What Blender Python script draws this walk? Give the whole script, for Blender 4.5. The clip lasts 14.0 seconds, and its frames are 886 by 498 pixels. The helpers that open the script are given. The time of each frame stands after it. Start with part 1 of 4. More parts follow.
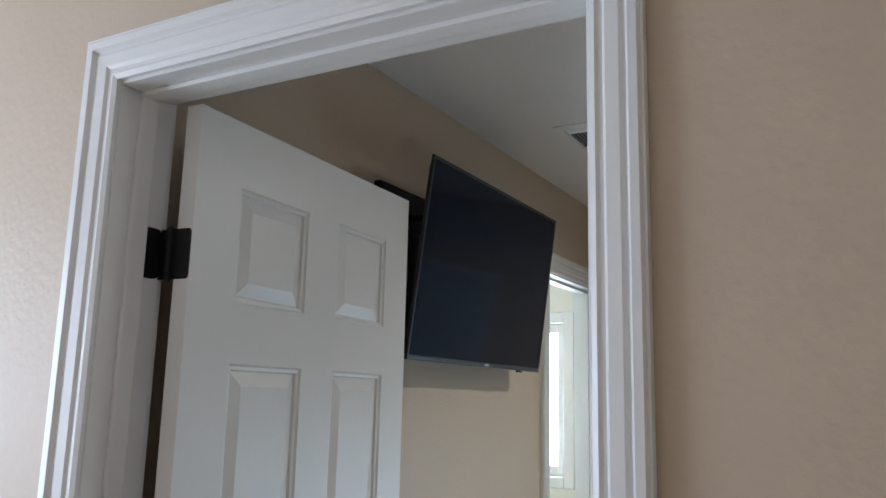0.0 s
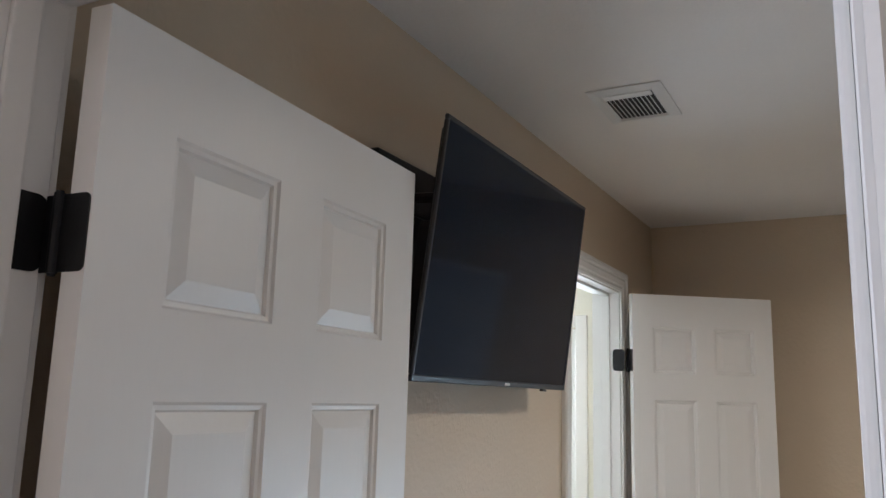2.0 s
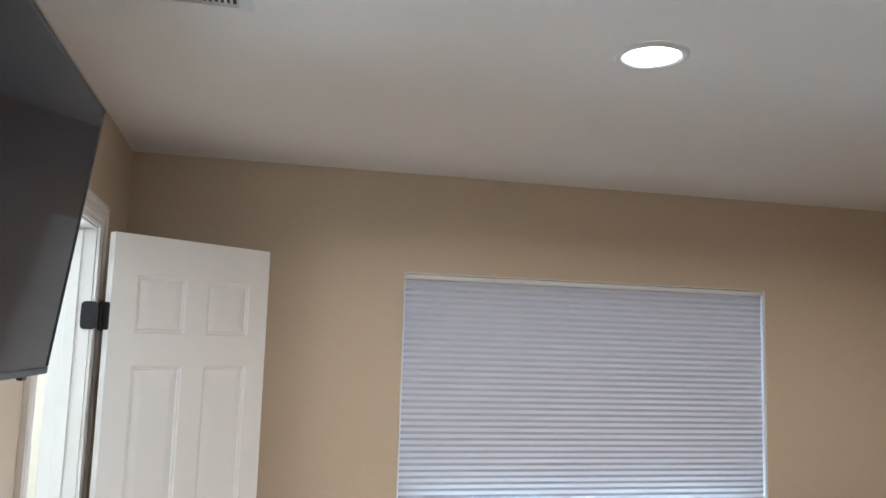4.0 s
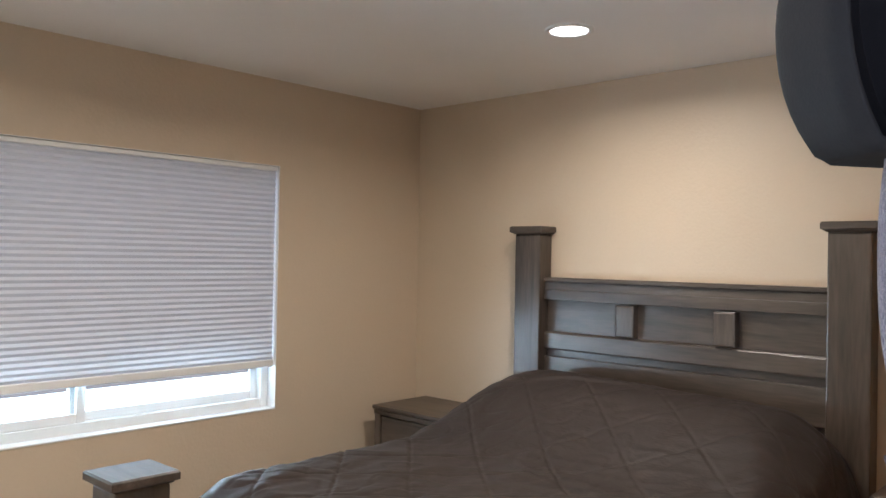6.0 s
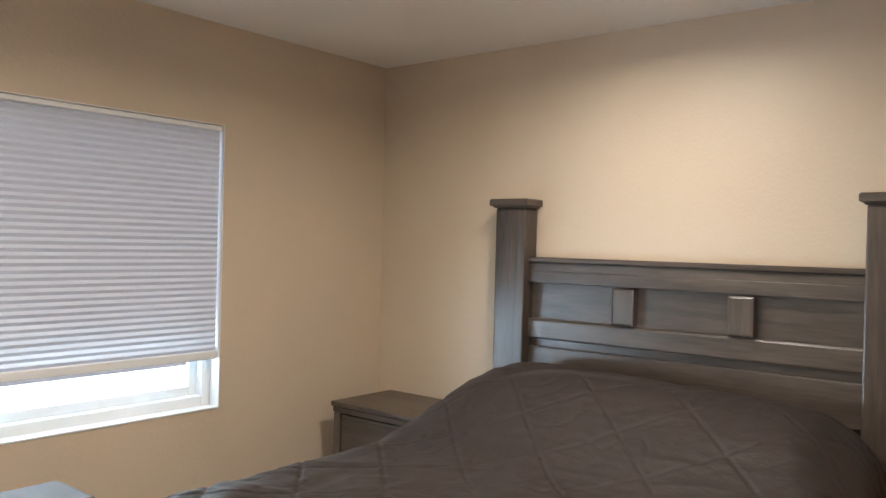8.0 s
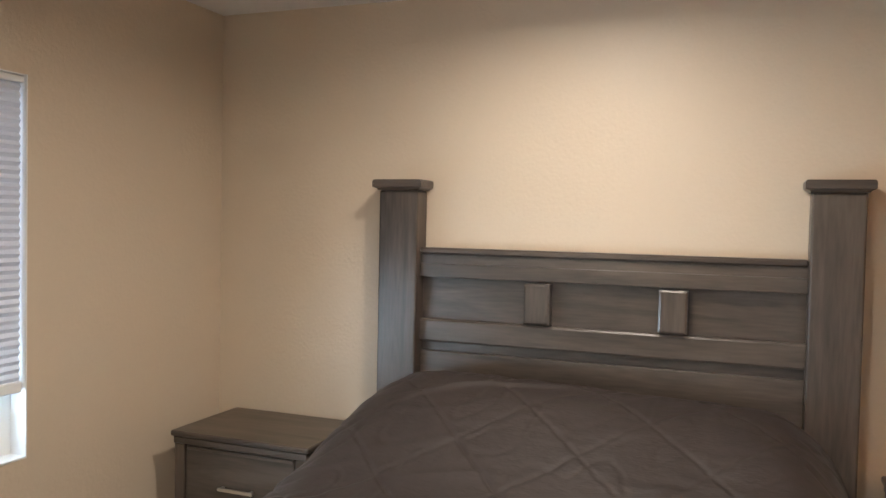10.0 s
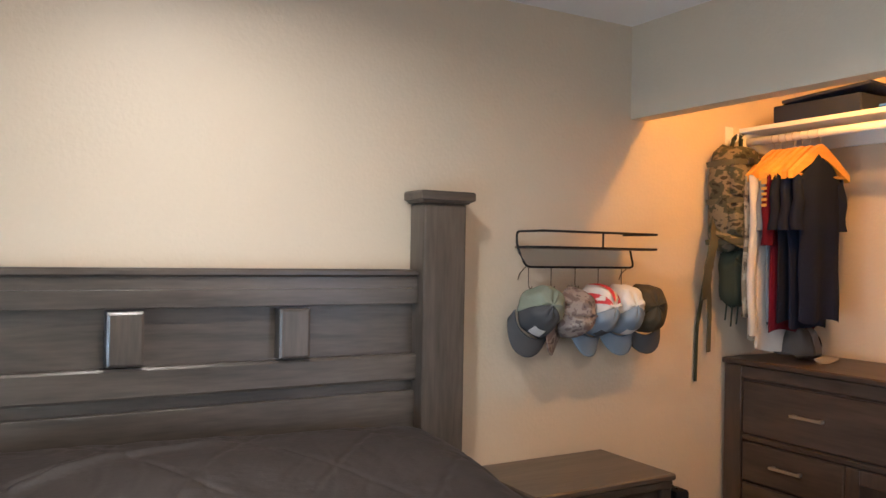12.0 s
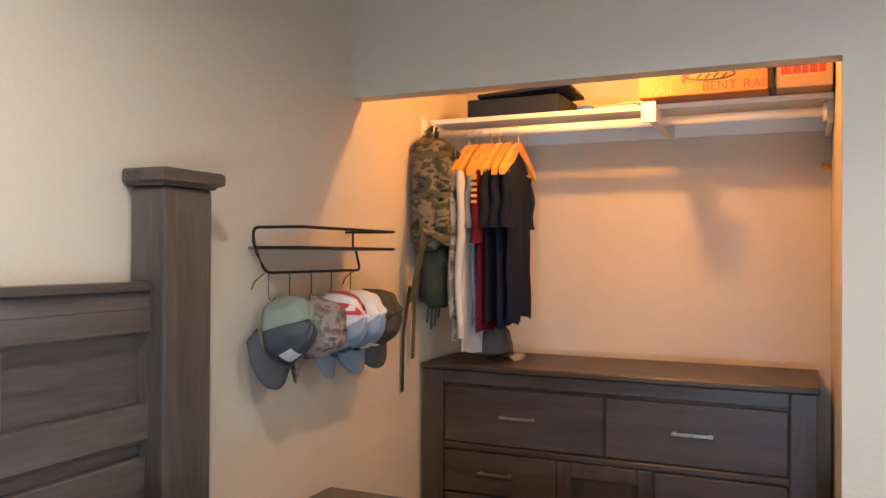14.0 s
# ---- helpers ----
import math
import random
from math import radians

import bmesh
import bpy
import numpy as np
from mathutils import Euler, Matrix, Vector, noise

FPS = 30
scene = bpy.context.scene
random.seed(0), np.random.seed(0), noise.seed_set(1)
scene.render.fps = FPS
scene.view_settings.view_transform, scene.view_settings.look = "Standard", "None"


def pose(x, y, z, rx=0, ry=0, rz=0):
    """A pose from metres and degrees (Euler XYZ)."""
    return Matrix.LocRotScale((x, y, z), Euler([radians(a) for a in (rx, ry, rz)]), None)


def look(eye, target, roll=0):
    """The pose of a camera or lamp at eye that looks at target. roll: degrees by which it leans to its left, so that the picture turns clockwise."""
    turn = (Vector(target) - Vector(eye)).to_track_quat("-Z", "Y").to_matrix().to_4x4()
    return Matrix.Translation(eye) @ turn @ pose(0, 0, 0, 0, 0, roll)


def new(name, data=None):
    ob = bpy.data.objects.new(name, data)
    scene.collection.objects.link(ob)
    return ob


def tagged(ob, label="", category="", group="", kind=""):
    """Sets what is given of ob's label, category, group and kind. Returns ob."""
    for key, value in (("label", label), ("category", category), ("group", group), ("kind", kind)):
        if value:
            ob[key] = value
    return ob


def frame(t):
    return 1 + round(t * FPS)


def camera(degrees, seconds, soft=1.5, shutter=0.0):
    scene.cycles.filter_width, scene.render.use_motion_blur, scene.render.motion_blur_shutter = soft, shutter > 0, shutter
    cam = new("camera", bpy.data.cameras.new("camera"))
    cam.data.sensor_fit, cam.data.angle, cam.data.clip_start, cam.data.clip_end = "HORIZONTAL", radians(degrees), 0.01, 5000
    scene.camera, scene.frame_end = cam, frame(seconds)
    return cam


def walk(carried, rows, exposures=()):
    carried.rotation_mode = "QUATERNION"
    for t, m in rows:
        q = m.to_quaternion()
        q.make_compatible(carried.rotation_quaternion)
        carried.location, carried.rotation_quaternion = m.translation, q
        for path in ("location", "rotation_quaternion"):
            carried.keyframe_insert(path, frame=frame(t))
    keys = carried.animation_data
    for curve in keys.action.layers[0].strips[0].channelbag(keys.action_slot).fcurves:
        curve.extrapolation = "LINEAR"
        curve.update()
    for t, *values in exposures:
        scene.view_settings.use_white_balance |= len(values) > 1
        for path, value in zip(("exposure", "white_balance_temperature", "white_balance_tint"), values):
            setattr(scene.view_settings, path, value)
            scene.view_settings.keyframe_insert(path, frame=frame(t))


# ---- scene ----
cam = camera(58.0, 14.0)
PATH = [
    (0, (1.21, -0.97, 1.527), (0.247, 0.745, 1.892), 1.4),
    (0.5, (1.188, -0.948, 1.528), (0.23, 0.768, 1.9), 1.4),
    (1, (1.156, -0.860, 1.514), (0.181, 0.849, 1.881), 1.3),
    (1.5, (1.024, -0.702, 1.551), (0.07, 1.018, 1.916), 1.4),
    (2, (0.917, -0.572, 1.593), (-0.015, 1.16, 1.957), 1.6),
    (2.5, (0.773, -0.471, 1.656), (-0.012, 1.333, 2.014), 1.9),
    (3, (0.662, -0.331, 1.658), (0.207, 1.585, 2.007), 1.9),
    (3.5, (0.548, -0.185, 1.664), (0.535, 1.788, 1.988), 1.5),
    (4, (0.51, -0.048, 1.701), (0.958, 1.887, 1.941), 1.8),
    (4.2, (0.46, -0.009, 1.694), (1.094, 1.877, 1.904), 1.9),
    (6.3, (0.484, -0.024, 1.554), (2.002, 1.279, 1.567), 1.1),
    (6.5, (0.49, 0.015, 1.549), (2.033, 1.288, 1.563), 1.2),
    (7, (0.586, 0.143, 1.547), (2.157, 1.381, 1.554), 1.2),
    (7.5, (0.723, 0.24, 1.536), (2.281, 1.494, 1.531), 1.3),
    (7.7, (0.747, 0.301, 1.527), (2.301, 1.56, 1.514), 1.4),
    (9.8, (0.959, 1.055, 1.574), (2.75, 1.943, 1.503), 1.2),
    (10, (0.961, 1.159, 1.574), (2.829, 1.869, 1.506), 1.2),
    (10.5, (1.023, 1.516, 1.577), (3.015, 1.696, 1.522), 1.3),
    (11, (1.14, 1.815, 1.53), (3.119, 1.529, 1.52), 1.3),
    (11.5, (1.289, 2.061, 1.524), (3.163, 1.362, 1.528), 1.2),
    (12, (1.489, 2.197, 1.528), (3.219, 1.194, 1.54), 1.0),
    (12.5, (1.68, 2.304, 1.532), (3.241, 1.054, 1.544), 0.8),
    (13, (1.935, 2.349, 1.526), (3.292, 0.879, 1.541), 0.6),
    (13.5, (2.211, 2.295, 1.546), (3.332, 0.639, 1.558), 0.6),
    (14, (2.43, 2.325, 1.54), (3.257, 0.504, 1.554), 0.3),
]
EXPOSURES = [(0.0, -0.86, 5300, 9), (1.5, -0.86, 5400, 12), (2.5, -0.55, 5720, 16), (4.0, -0.12, 5420, 14), (6.5, 0.00, 5780, 16), (7.5, 0.12, 5800, 15), (10.0, 0.13, 5860, 16), (11.0, 0.14, 5600, 14), (12.5, 0.21, 5330, 14), (14.0, 0.22, 5230, 14)]
walk(cam, [(t, look(eye, target, roll)) for t, eye, target, roll in PATH], EXPOSURES)

# ---- world, sun, large lights ----
W, L, H = 3.83, 3.27, 2.43          # room: east wall, north wall, ceiling
world = bpy.data.worlds.new("sky")
scene.world = world
world.use_nodes = True
wn = world.node_tree
sky = wn.nodes.new("ShaderNodeTexSky")
sky.sky_type, sky.sun_disc = "NISHITA", False
sky.sun_elevation, sky.sun_rotation = radians(52), radians(190)
wn.links.new(sky.outputs["Color"], wn.nodes["Background"].inputs["Color"])
wn.nodes["Background"].inputs["Strength"].default_value = 0.10


def lamp(name, kind, at, aim, watts, colour, **more):
    data = bpy.data.lights.new(name, kind)
    data.energy, data.color = watts, colour
    ob = new(name, data)
    ob.matrix_basis = look(at, aim)
    for key, value in more.items():
        if key == "disc":
            data.shape, data.size, data.spread = "DISK", value, radians(166)
        elif key == "spread":
            data.spread = radians(value)
        elif key == "soft":
            data.shadow_soft_size = value
        elif key == "size":
            data.shape, data.size, data.size_y = "RECTANGLE", value[0], value[1]
    return ob


sun = lamp("sun", "SUN", (0, -8, 10.2), (0, 0, 0), 3.5, (1.0, 0.95, 0.88))
sun.data.angle = radians(0.5)
WARM = (1.0, 0.86, 0.645)
lamp("downlight_lamp", "AREA", (1.425, 1.69, H - 0.0125), (1.425, 1.69, 0), 25, WARM, disc=0.135)
lamp("downlight_lamp", "AREA", (2.99, 1.67, H - 0.0125), (2.99, 1.67, 0), 17, WARM, disc=0.135)
lamp("closet_lamp", "POINT", (3.015, -0.202, 2.262), (3.015, -0.8, 2.0), 23, (1.0, 0.42, 0.06), soft=0.020)
lamp("window_daylight", "AREA", (1.975, L + 0.056, 1.50), (1.975, 0, 1.5), 5.4, (0.80, 0.90, 1.0), size=(1.68, 0.90))
lamp("window_gap_daylight", "AREA", (1.975, L + 0.15, 0.87), (1.975, 0, 0.84), 46.0, (0.72, 0.94, 1.0), size=(1.70, 0.20), spread=150)
lamp("bath_daylight", "AREA", (-0.74, L + 0.20, 1.54), (-0.74, 0, 1.3), 68, (0.95, 1.0, 0.97), size=(0.7, 0.8))
lamp("hall_daylight", "AREA", (-1.90, -1.25, 1.5), (0, -1.25, 1.5), 78, (0.95, 0.97, 1.0), size=(1.0, 1.1))

# ---- materials ----


def material(name, base, rough=0.6, vary=0.08, scale=6.0, grain=120.0, bump=0.15, metal=0.0, stretch=(1, 1, 1), depth=0.002, sheen=0.0, spec=0.5, dirt=None):
    """A surface with slow colour variation, fine grain and relief, at real-world size."""
    m = bpy.data.materials.new(name)
    m.use_nodes = True
    nt = m.node_tree
    n, k = nt.nodes, nt.links
    b = n["Principled BSDF"]
    co = n.new("ShaderNodeTexCoord")
    mp = n.new("ShaderNodeMapping")
    mp.inputs["Scale"].default_value = stretch
    k.new(co.outputs["Object"], mp.inputs["Vector"])
    slow = n.new("ShaderNodeTexNoise")
    slow.inputs["Scale"].default_value, slow.inputs["Detail"].default_value = scale, 4
    fine = n.new("ShaderNodeTexNoise")
    fine.inputs["Scale"].default_value, fine.inputs["Detail"].default_value = grain, 3
    for t in (slow, fine):
        k.new(mp.outputs["Vector"], t.inputs["Vector"])
    mix = n.new("ShaderNodeMix")
    mix.data_type = "RGBA"
    lo = [c * (1 - vary) for c in base]
    hi = [min(1, c * (1 + vary)) for c in base]
    if dirt:
        lo = dirt
    mix.inputs[6].default_value, mix.inputs[7].default_value = (*lo, 1), (*hi, 1)
    add = n.new("ShaderNodeMath")
    add.operation = "MULTIPLY_ADD"
    k.new(fine.outputs["Fac"], add.inputs[0])
    add.inputs[1].default_value = 0.35
    k.new(slow.outputs["Fac"], add.inputs[2])
    mr = n.new("ShaderNodeMapRange")
    mr.inputs["From Min"].default_value, mr.inputs["From Max"].default_value = 0.45, 0.95
    k.new(add.outputs[0], mr.inputs["Value"])
    k.new(mr.outputs["Result"], mix.inputs["Factor"])
    k.new(mix.outputs[2], b.inputs["Base Color"])
    rr = n.new("ShaderNodeMapRange")
    rr.inputs["To Min"].default_value, rr.inputs["To Max"].default_value = max(0.02, rough - 0.06), min(1, rough + 0.06)
    k.new(slow.outputs["Fac"], rr.inputs["Value"])
    k.new(rr.outputs["Result"], b.inputs["Roughness"])
    b.inputs["Metallic"].default_value = metal
    b.inputs["Specular IOR Level"].default_value = spec
    if sheen:
        b.inputs["Sheen Weight"].default_value = sheen
    if bump:
        bp = n.new("ShaderNodeBump")
        bp.inputs["Strength"].default_value, bp.inputs["Distance"].default_value = bump, depth
        k.new(fine.outputs["Fac"], bp.inputs["Height"])
        k.new(bp.outputs["Normal"], b.inputs["Normal"])
    return m


def wood(name, dark, light, along=0, rough=0.45):
    """Grained veneer; the grain runs along the given axis."""
    m = bpy.data.materials.new(name)
    m.use_nodes = True
    nt = m.node_tree
    n, k = nt.nodes, nt.links
    b = n["Principled BSDF"]
    co, mp, oi = n.new("ShaderNodeTexCoord"), n.new("ShaderNodeMapping"), n.new("ShaderNodeObjectInfo")
    s = [9.0, 9.0, 9.0]
    s[along] = 0.9
    mp.inputs["Scale"].default_value = s
    k.new(co.outputs["Object"], mp.inputs["Vector"])
    off = n.new("ShaderNodeVectorMath")
    off.operation = "MULTIPLY_ADD"
    k.new(oi.outputs["Random"], off.inputs[0])
    off.inputs[1].default_value = (7, 5, 9)
    k.new(mp.outputs["Vector"], off.inputs[2])
    big, fine = n.new("ShaderNodeTexNoise"), n.new("ShaderNodeTexNoise")
    big.inputs["Scale"].default_value, big.inputs["Detail"].default_value, big.inputs["Distortion"].default_value = 1.3, 5, 0.9
    fine.inputs["Scale"].default_value, fine.inputs["Detail"].default_value = 11, 4
    k.new(off.outputs[0], big.inputs["Vector"])
    k.new(off.outputs[0], fine.inputs["Vector"])
    add = n.new("ShaderNodeMath")
    add.operation = "MULTIPLY_ADD"
    k.new(fine.outputs["Fac"], add.inputs[0])
    add.inputs[1].default_value = 0.45
    k.new(big.outputs["Fac"], add.inputs[2])
    ramp = n.new("ShaderNodeValToRGB")
    ramp.color_ramp.elements[0].position, ramp.color_ramp.elements[0].color = 0.50, (*dark, 1)
    ramp.color_ramp.elements[1].position, ramp.color_ramp.elements[1].color = 0.95, (*light, 1)
    k.new(add.outputs[0], ramp.inputs["Fac"])
    k.new(ramp.outputs["Color"], b.inputs["Base Color"])
    b.inputs["Roughness"].default_value = rough
    bp = n.new("ShaderNodeBump")
    bp.inputs["Strength"].default_value, bp.inputs["Distance"].default_value = 0.25, 0.001
    k.new(fine.outputs["Fac"], bp.inputs["Height"])
    k.new(bp.outputs["Normal"], b.inputs["Normal"])
    return m


def patterned(name, colours, scale=14.0, rough=0.85, stretch=(1, 1, 1)):
    """Blotched camouflage cloth."""
    m = bpy.data.materials.new(name)
    m.use_nodes = True
    nt = m.node_tree
    n, k = nt.nodes, nt.links
    b = n["Principled BSDF"]
    co, mp, nz, ramp = n.new("ShaderNodeTexCoord"), n.new("ShaderNodeMapping"), n.new("ShaderNodeTexNoise"), n.new("ShaderNodeValToRGB")
    mp.inputs["Scale"].default_value = stretch
    nz.inputs["Scale"].default_value, nz.inputs["Detail"].default_value = scale, 3
    k.new(co.outputs["Object"], mp.inputs["Vector"])
    k.new(mp.outputs["Vector"], nz.inputs["Vector"])
    k.new(nz.outputs["Fac"], ramp.inputs["Fac"])
    ramp.color_ramp.interpolation = "CONSTANT"
    for i, c in enumerate(colours):
        p = 0.0 if i == 0 else 0.36 + 0.28 * (i - 1) / max(1, len(colours) - 2)
        e = ramp.color_ramp.elements[i] if i < 2 else ramp.color_ramp.elements.new(p)
        e.position, e.color = p, (*c, 1)
    k.new(ramp.outputs["Color"], b.inputs["Base Color"])
    b.inputs["Roughness"].default_value = rough
    weave, bp = n.new("ShaderNodeTexNoise"), n.new("ShaderNodeBump")
    weave.inputs["Scale"].default_value = 60
    k.new(co.outputs["Object"], weave.inputs["Vector"])
    bp.inputs["Strength"].default_value, bp.inputs["Distance"].default_value = 0.4, 0.006
    k.new(weave.outputs["Fac"], bp.inputs["Height"])
    k.new(bp.outputs["Normal"], b.inputs["Normal"])
    return m


PAINT = material("tan_wall_paint", (0.60, 0.497, 0.375), 0.50, 0.03, 1.2, 72, 0.40, depth=0.003)
CEIL = material("white_ceiling_paint", (0.84, 0.82, 0.80), 0.8, 0.03, 1.5, 110, 0.4, depth=0.002)
BATHPAINT = material("cream_bath_paint", (0.80, 0.79, 0.70), 0.5, 0.03, 1.5, 100, 0.3)
TRIM = material("white_trim_paint", (0.80, 0.80, 0.79), 0.34, 0.02, 3, 160, 0.05, depth=0.0006)
DOORPAINT = material("white_door_paint", (0.79, 0.78, 0.77), 0.38, 0.02, 3, 200, 0.10, stretch=(1, 1, 0.12), depth=0.0006)
VINYL = material("white_vinyl", (0.82, 0.83, 0.82), 0.35, 0.02, 4, 150, 0.03)
CARPET = material("beige_carpet", (0.62, 0.55, 0.47), 0.95, 0.18, 20, 400, 0.9, depth=0.006)
BLACKMETAL = material("black_metal", (0.018, 0.018, 0.02), 0.42, 0.15, 30, 300, 0.1, metal=0.6)
BLACKPLASTIC = material("black_plastic", (0.012, 0.012, 0.014), 0.38, 0.1, 30, 350, 0.08)
SCREEN = material("dark_glass_screen", (0.004, 0.011, 0.026), 0.08, 0.1, 4, 60, 0.0, spec=0.16)
GREYMETAL = material("brushed_nickel", (0.62, 0.58, 0.52), 0.30, 0.06, 20, 300, 0.05, metal=1.0)
ENAMEL = material("white_enamel", (0.76, 0.76, 0.75), 0.4, 0.04, 10, 200, 0.04)
DUCT = material("dark_duct", (0.05, 0.05, 0.05), 0.8, 0.1, 10, 80, 0.1)
WOODX = wood("dark_veneer_x", (0.039, 0.030, 0.0235), (0.110, 0.086, 0.068), 0, 0.34)
WOODY = wood("dark_veneer_y", (0.039, 0.030, 0.0235), (0.110, 0.086, 0.068), 1, 0.34)
WOODZ = wood("dark_veneer_z", (0.039, 0.030, 0.0235), (0.110, 0.086, 0.068), 2, 0.34)
DRESSX = wood("dark_dresser_veneer", (0.024, 0.0155, 0.011), (0.072, 0.047, 0.034), 0, 0.42)
DRESSZ = wood("dark_dresser_upright", (0.024, 0.0155, 0.011), (0.068, 0.044, 0.032), 2, 0.42)
HANGWOOD = wood("golden_hanger_wood", (0.62, 0.26, 0.012), (0.80, 0.39, 0.03), 1, 0.35)
PLANK = wood("brown_shelf_plank", (0.16, 0.10, 0.06), (0.30, 0.20, 0.12), 1, 0.6)
QUILT = material("taupe_microfibre", (0.030, 0.0225, 0.0195), 0.58, 0.12, 5, 90, 0.5, sheen=0.03, depth=0.003, spec=0.25, stretch=(1, 0.45, 1))
MATTRESS = material("pale_ticking", (0.6, 0.58, 0.55), 0.9, 0.05, 8, 200, 0.3)
SHELFWHITE = material("white_shelf_paint", (0.78, 0.77, 0.74), 0.4, 0.03, 6, 150, 0.05)


def shade_material():
    m = bpy.data.materials.new("pleated_shade_fabric")
    m.use_nodes = True
    nt = m.node_tree
    n, k = nt.nodes, nt.links
    out, b = n["Material Output"], n["Principled BSDF"]
    b.inputs["Base Color"].default_value, b.inputs["Roughness"].default_value = (0.63, 0.655, 0.72, 1), 0.9
    tr, mx = n.new("ShaderNodeBsdfTranslucent"), n.new("ShaderNodeMixShader")
    tr.inputs["Color"].default_value = (0.62, 0.64, 0.66, 1)
    mx.inputs[0].default_value = 0.08
    weave, bp, co = n.new("ShaderNodeTexNoise"), n.new("ShaderNodeBump"), n.new("ShaderNodeTexCoord")
    weave.inputs["Scale"].default_value = 300
    k.new(co.outputs["Object"], weave.inputs["Vector"])
    bp.inputs["Strength"].default_value, bp.inputs["Distance"].default_value = 0.2, 0.001
    k.new(weave.outputs["Fac"], bp.inputs["Height"])
    k.new(bp.outputs["Normal"], b.inputs["Normal"])
    k.new(b.outputs[0], mx.inputs[1])
    k.new(tr.outputs[0], mx.inputs[2])
    k.new(mx.outputs[0], out.inputs["Surface"])
    return m


def glass_material(name, rough=0.0):
    m = bpy.data.materials.new(name)
    m.use_nodes = True
    b = m.node_tree.nodes["Principled BSDF"]
    b.inputs["Transmission Weight"].default_value, b.inputs["Roughness"].default_value, b.inputs["IOR"].default_value = 1.0, rough, 1.45
    return m


def glow(name, colour, strength):
    m = bpy.data.materials.new(name)
    m.use_nodes = True
    b = m.node_tree.nodes["Principled BSDF"]
    b.inputs["Emission Color"].default_value, b.inputs["Emission Strength"].default_value = (*colour, 1), strength
    return m


SHADE, GLASS, FROST = shade_material(), glass_material("clear_glass"), glass_material("frosted_glass", 0.6)
LED = glow("lit_led_lens", (1.0, 0.93, 0.82), 12)
BULB = glow("lit_bulb", (1.0, 0.55, 0.22), 10)
CONCRETE = material("pale_concrete", (0.52, 0.49, 0.45), 0.9, 0.12, 1.5, 40, 0.4)
BLOCKWALL = material("tan_block", (0.46, 0.30, 0.20), 0.9, 0.12, 2, 40, 0.4)
STUCCO = material("stucco", (0.5, 0.45, 0.38), 0.9, 0.08, 3, 60, 0.6)


def cloth(name, colour, rough=0.9, vary=0.12):
    return material(name, colour, rough, vary, 9, 380, 0.35, depth=0.0012, spec=0.15)


# ---- mesh helpers ----


def part(name, bm, mat, parent=None, label="", smooth=False):
    """Links a bmesh as one mesh object under a thing or a part."""
    bmesh.ops.recalc_face_normals(bm, faces=bm.faces)
    me = bpy.data.meshes.new(name)
    bm.to_mesh(me)
    bm.free()
    if smooth:
        me.polygons.foreach_set("use_smooth", [True] * len(me.polygons))
    for one in mat if isinstance(mat, (list, tuple)) else [mat]:
        me.materials.append(one)
    ob = new(name, me)
    if parent is not None:
        ob.parent = parent
        ob.matrix_parent_inverse = parent.matrix_basis.inverted()
    if label:
        ob["label"] = label
    return ob


def thing(name, base, label, category, group="", kind=""):
    ob = new(name)
    ob.empty_display_size = 0.05
    ob.matrix_basis = pose(*base)
    return tagged(ob, label, category, group, kind)


def structure(name, bm, mat, label="", category=""):
    return tagged(part(name, bm, mat), label, category, kind="structure")


def box(bm, x0, x1, y0, y1, z0, z1, bevel=0.0, seg=1):
    m = Matrix.LocRotScale(((x0 + x1) / 2, (y0 + y1) / 2, (z0 + z1) / 2), None, (abs(x1 - x0), abs(y1 - y0), abs(z1 - z0)))
    made = bmesh.ops.create_cube(bm, size=1, matrix=m)["verts"]
    if bevel:
        edges = list({e for v in made for e in v.link_edges})
        made = bmesh.ops.bevel(bm, geom=edges, offset=bevel, segments=seg, profile=0.7, affect="EDGES", clamp_overlap=True)["verts"]
    return made


def boxes(*rows, bevel=0.0):
    bm = bmesh.new()
    for row in rows:
        box(bm, *row, bevel=bevel)
    return bm


def chamfered(x0, x1, y0, y1, z0, z1, deep, high, ends=0.0):
    """A board whose face towards -x has sloping edges."""
    rows = []
    for x, o, e in ((x1, 0, 0), (x0 + deep, 0, 0), (x0, high, ends)):
        rows.append([(x, y0 + e, z0 + o), (x, y1 - e, z0 + o), (x, y1 - e, z1 - o), (x, y0 + e, z1 - o)])
    bm = grid_mesh(rows, True)
    bm.verts.ensure_lookup_table()
    bm.faces.new(bm.verts[-4:])
    bm.faces.new(bm.verts[:4])
    return bm


def tube(bm, points, radius, sides=8, closed=False, flat=1.0):
    """A round bar along points; radius may be a list."""
    pts = [Vector(p) for p in points]
    n = len(pts)
    rings = []
    for i, p in enumerate(pts):
        a = pts[(i - 1) % n] if closed or i else p
        b = pts[(i + 1) % n] if closed or i < n - 1 else p
        d = (b - a).normalized()
        up = Vector((0, 0, 1)) if abs(d.z) < 0.9 else Vector((1, 0, 0))
        u = d.cross(up).normalized()
        v = u.cross(d)
        r = radius[i] if isinstance(radius, (list, tuple)) else radius
        rings.append([bm.verts.new(p + (u * math.cos(q) * flat + v * math.sin(q)) * r) for q in (2 * math.pi * j / sides for j in range(sides))])
    for i in range(n if closed else n - 1):
        a, b = rings[i], rings[(i + 1) % n]
        for j in range(sides):
            bm.faces.new((a[j], a[(j + 1) % sides], b[(j + 1) % sides], b[j]))
    if not closed:
        bm.faces.new(rings[0])
        bm.faces.new(rings[-1][::-1])
    return bm


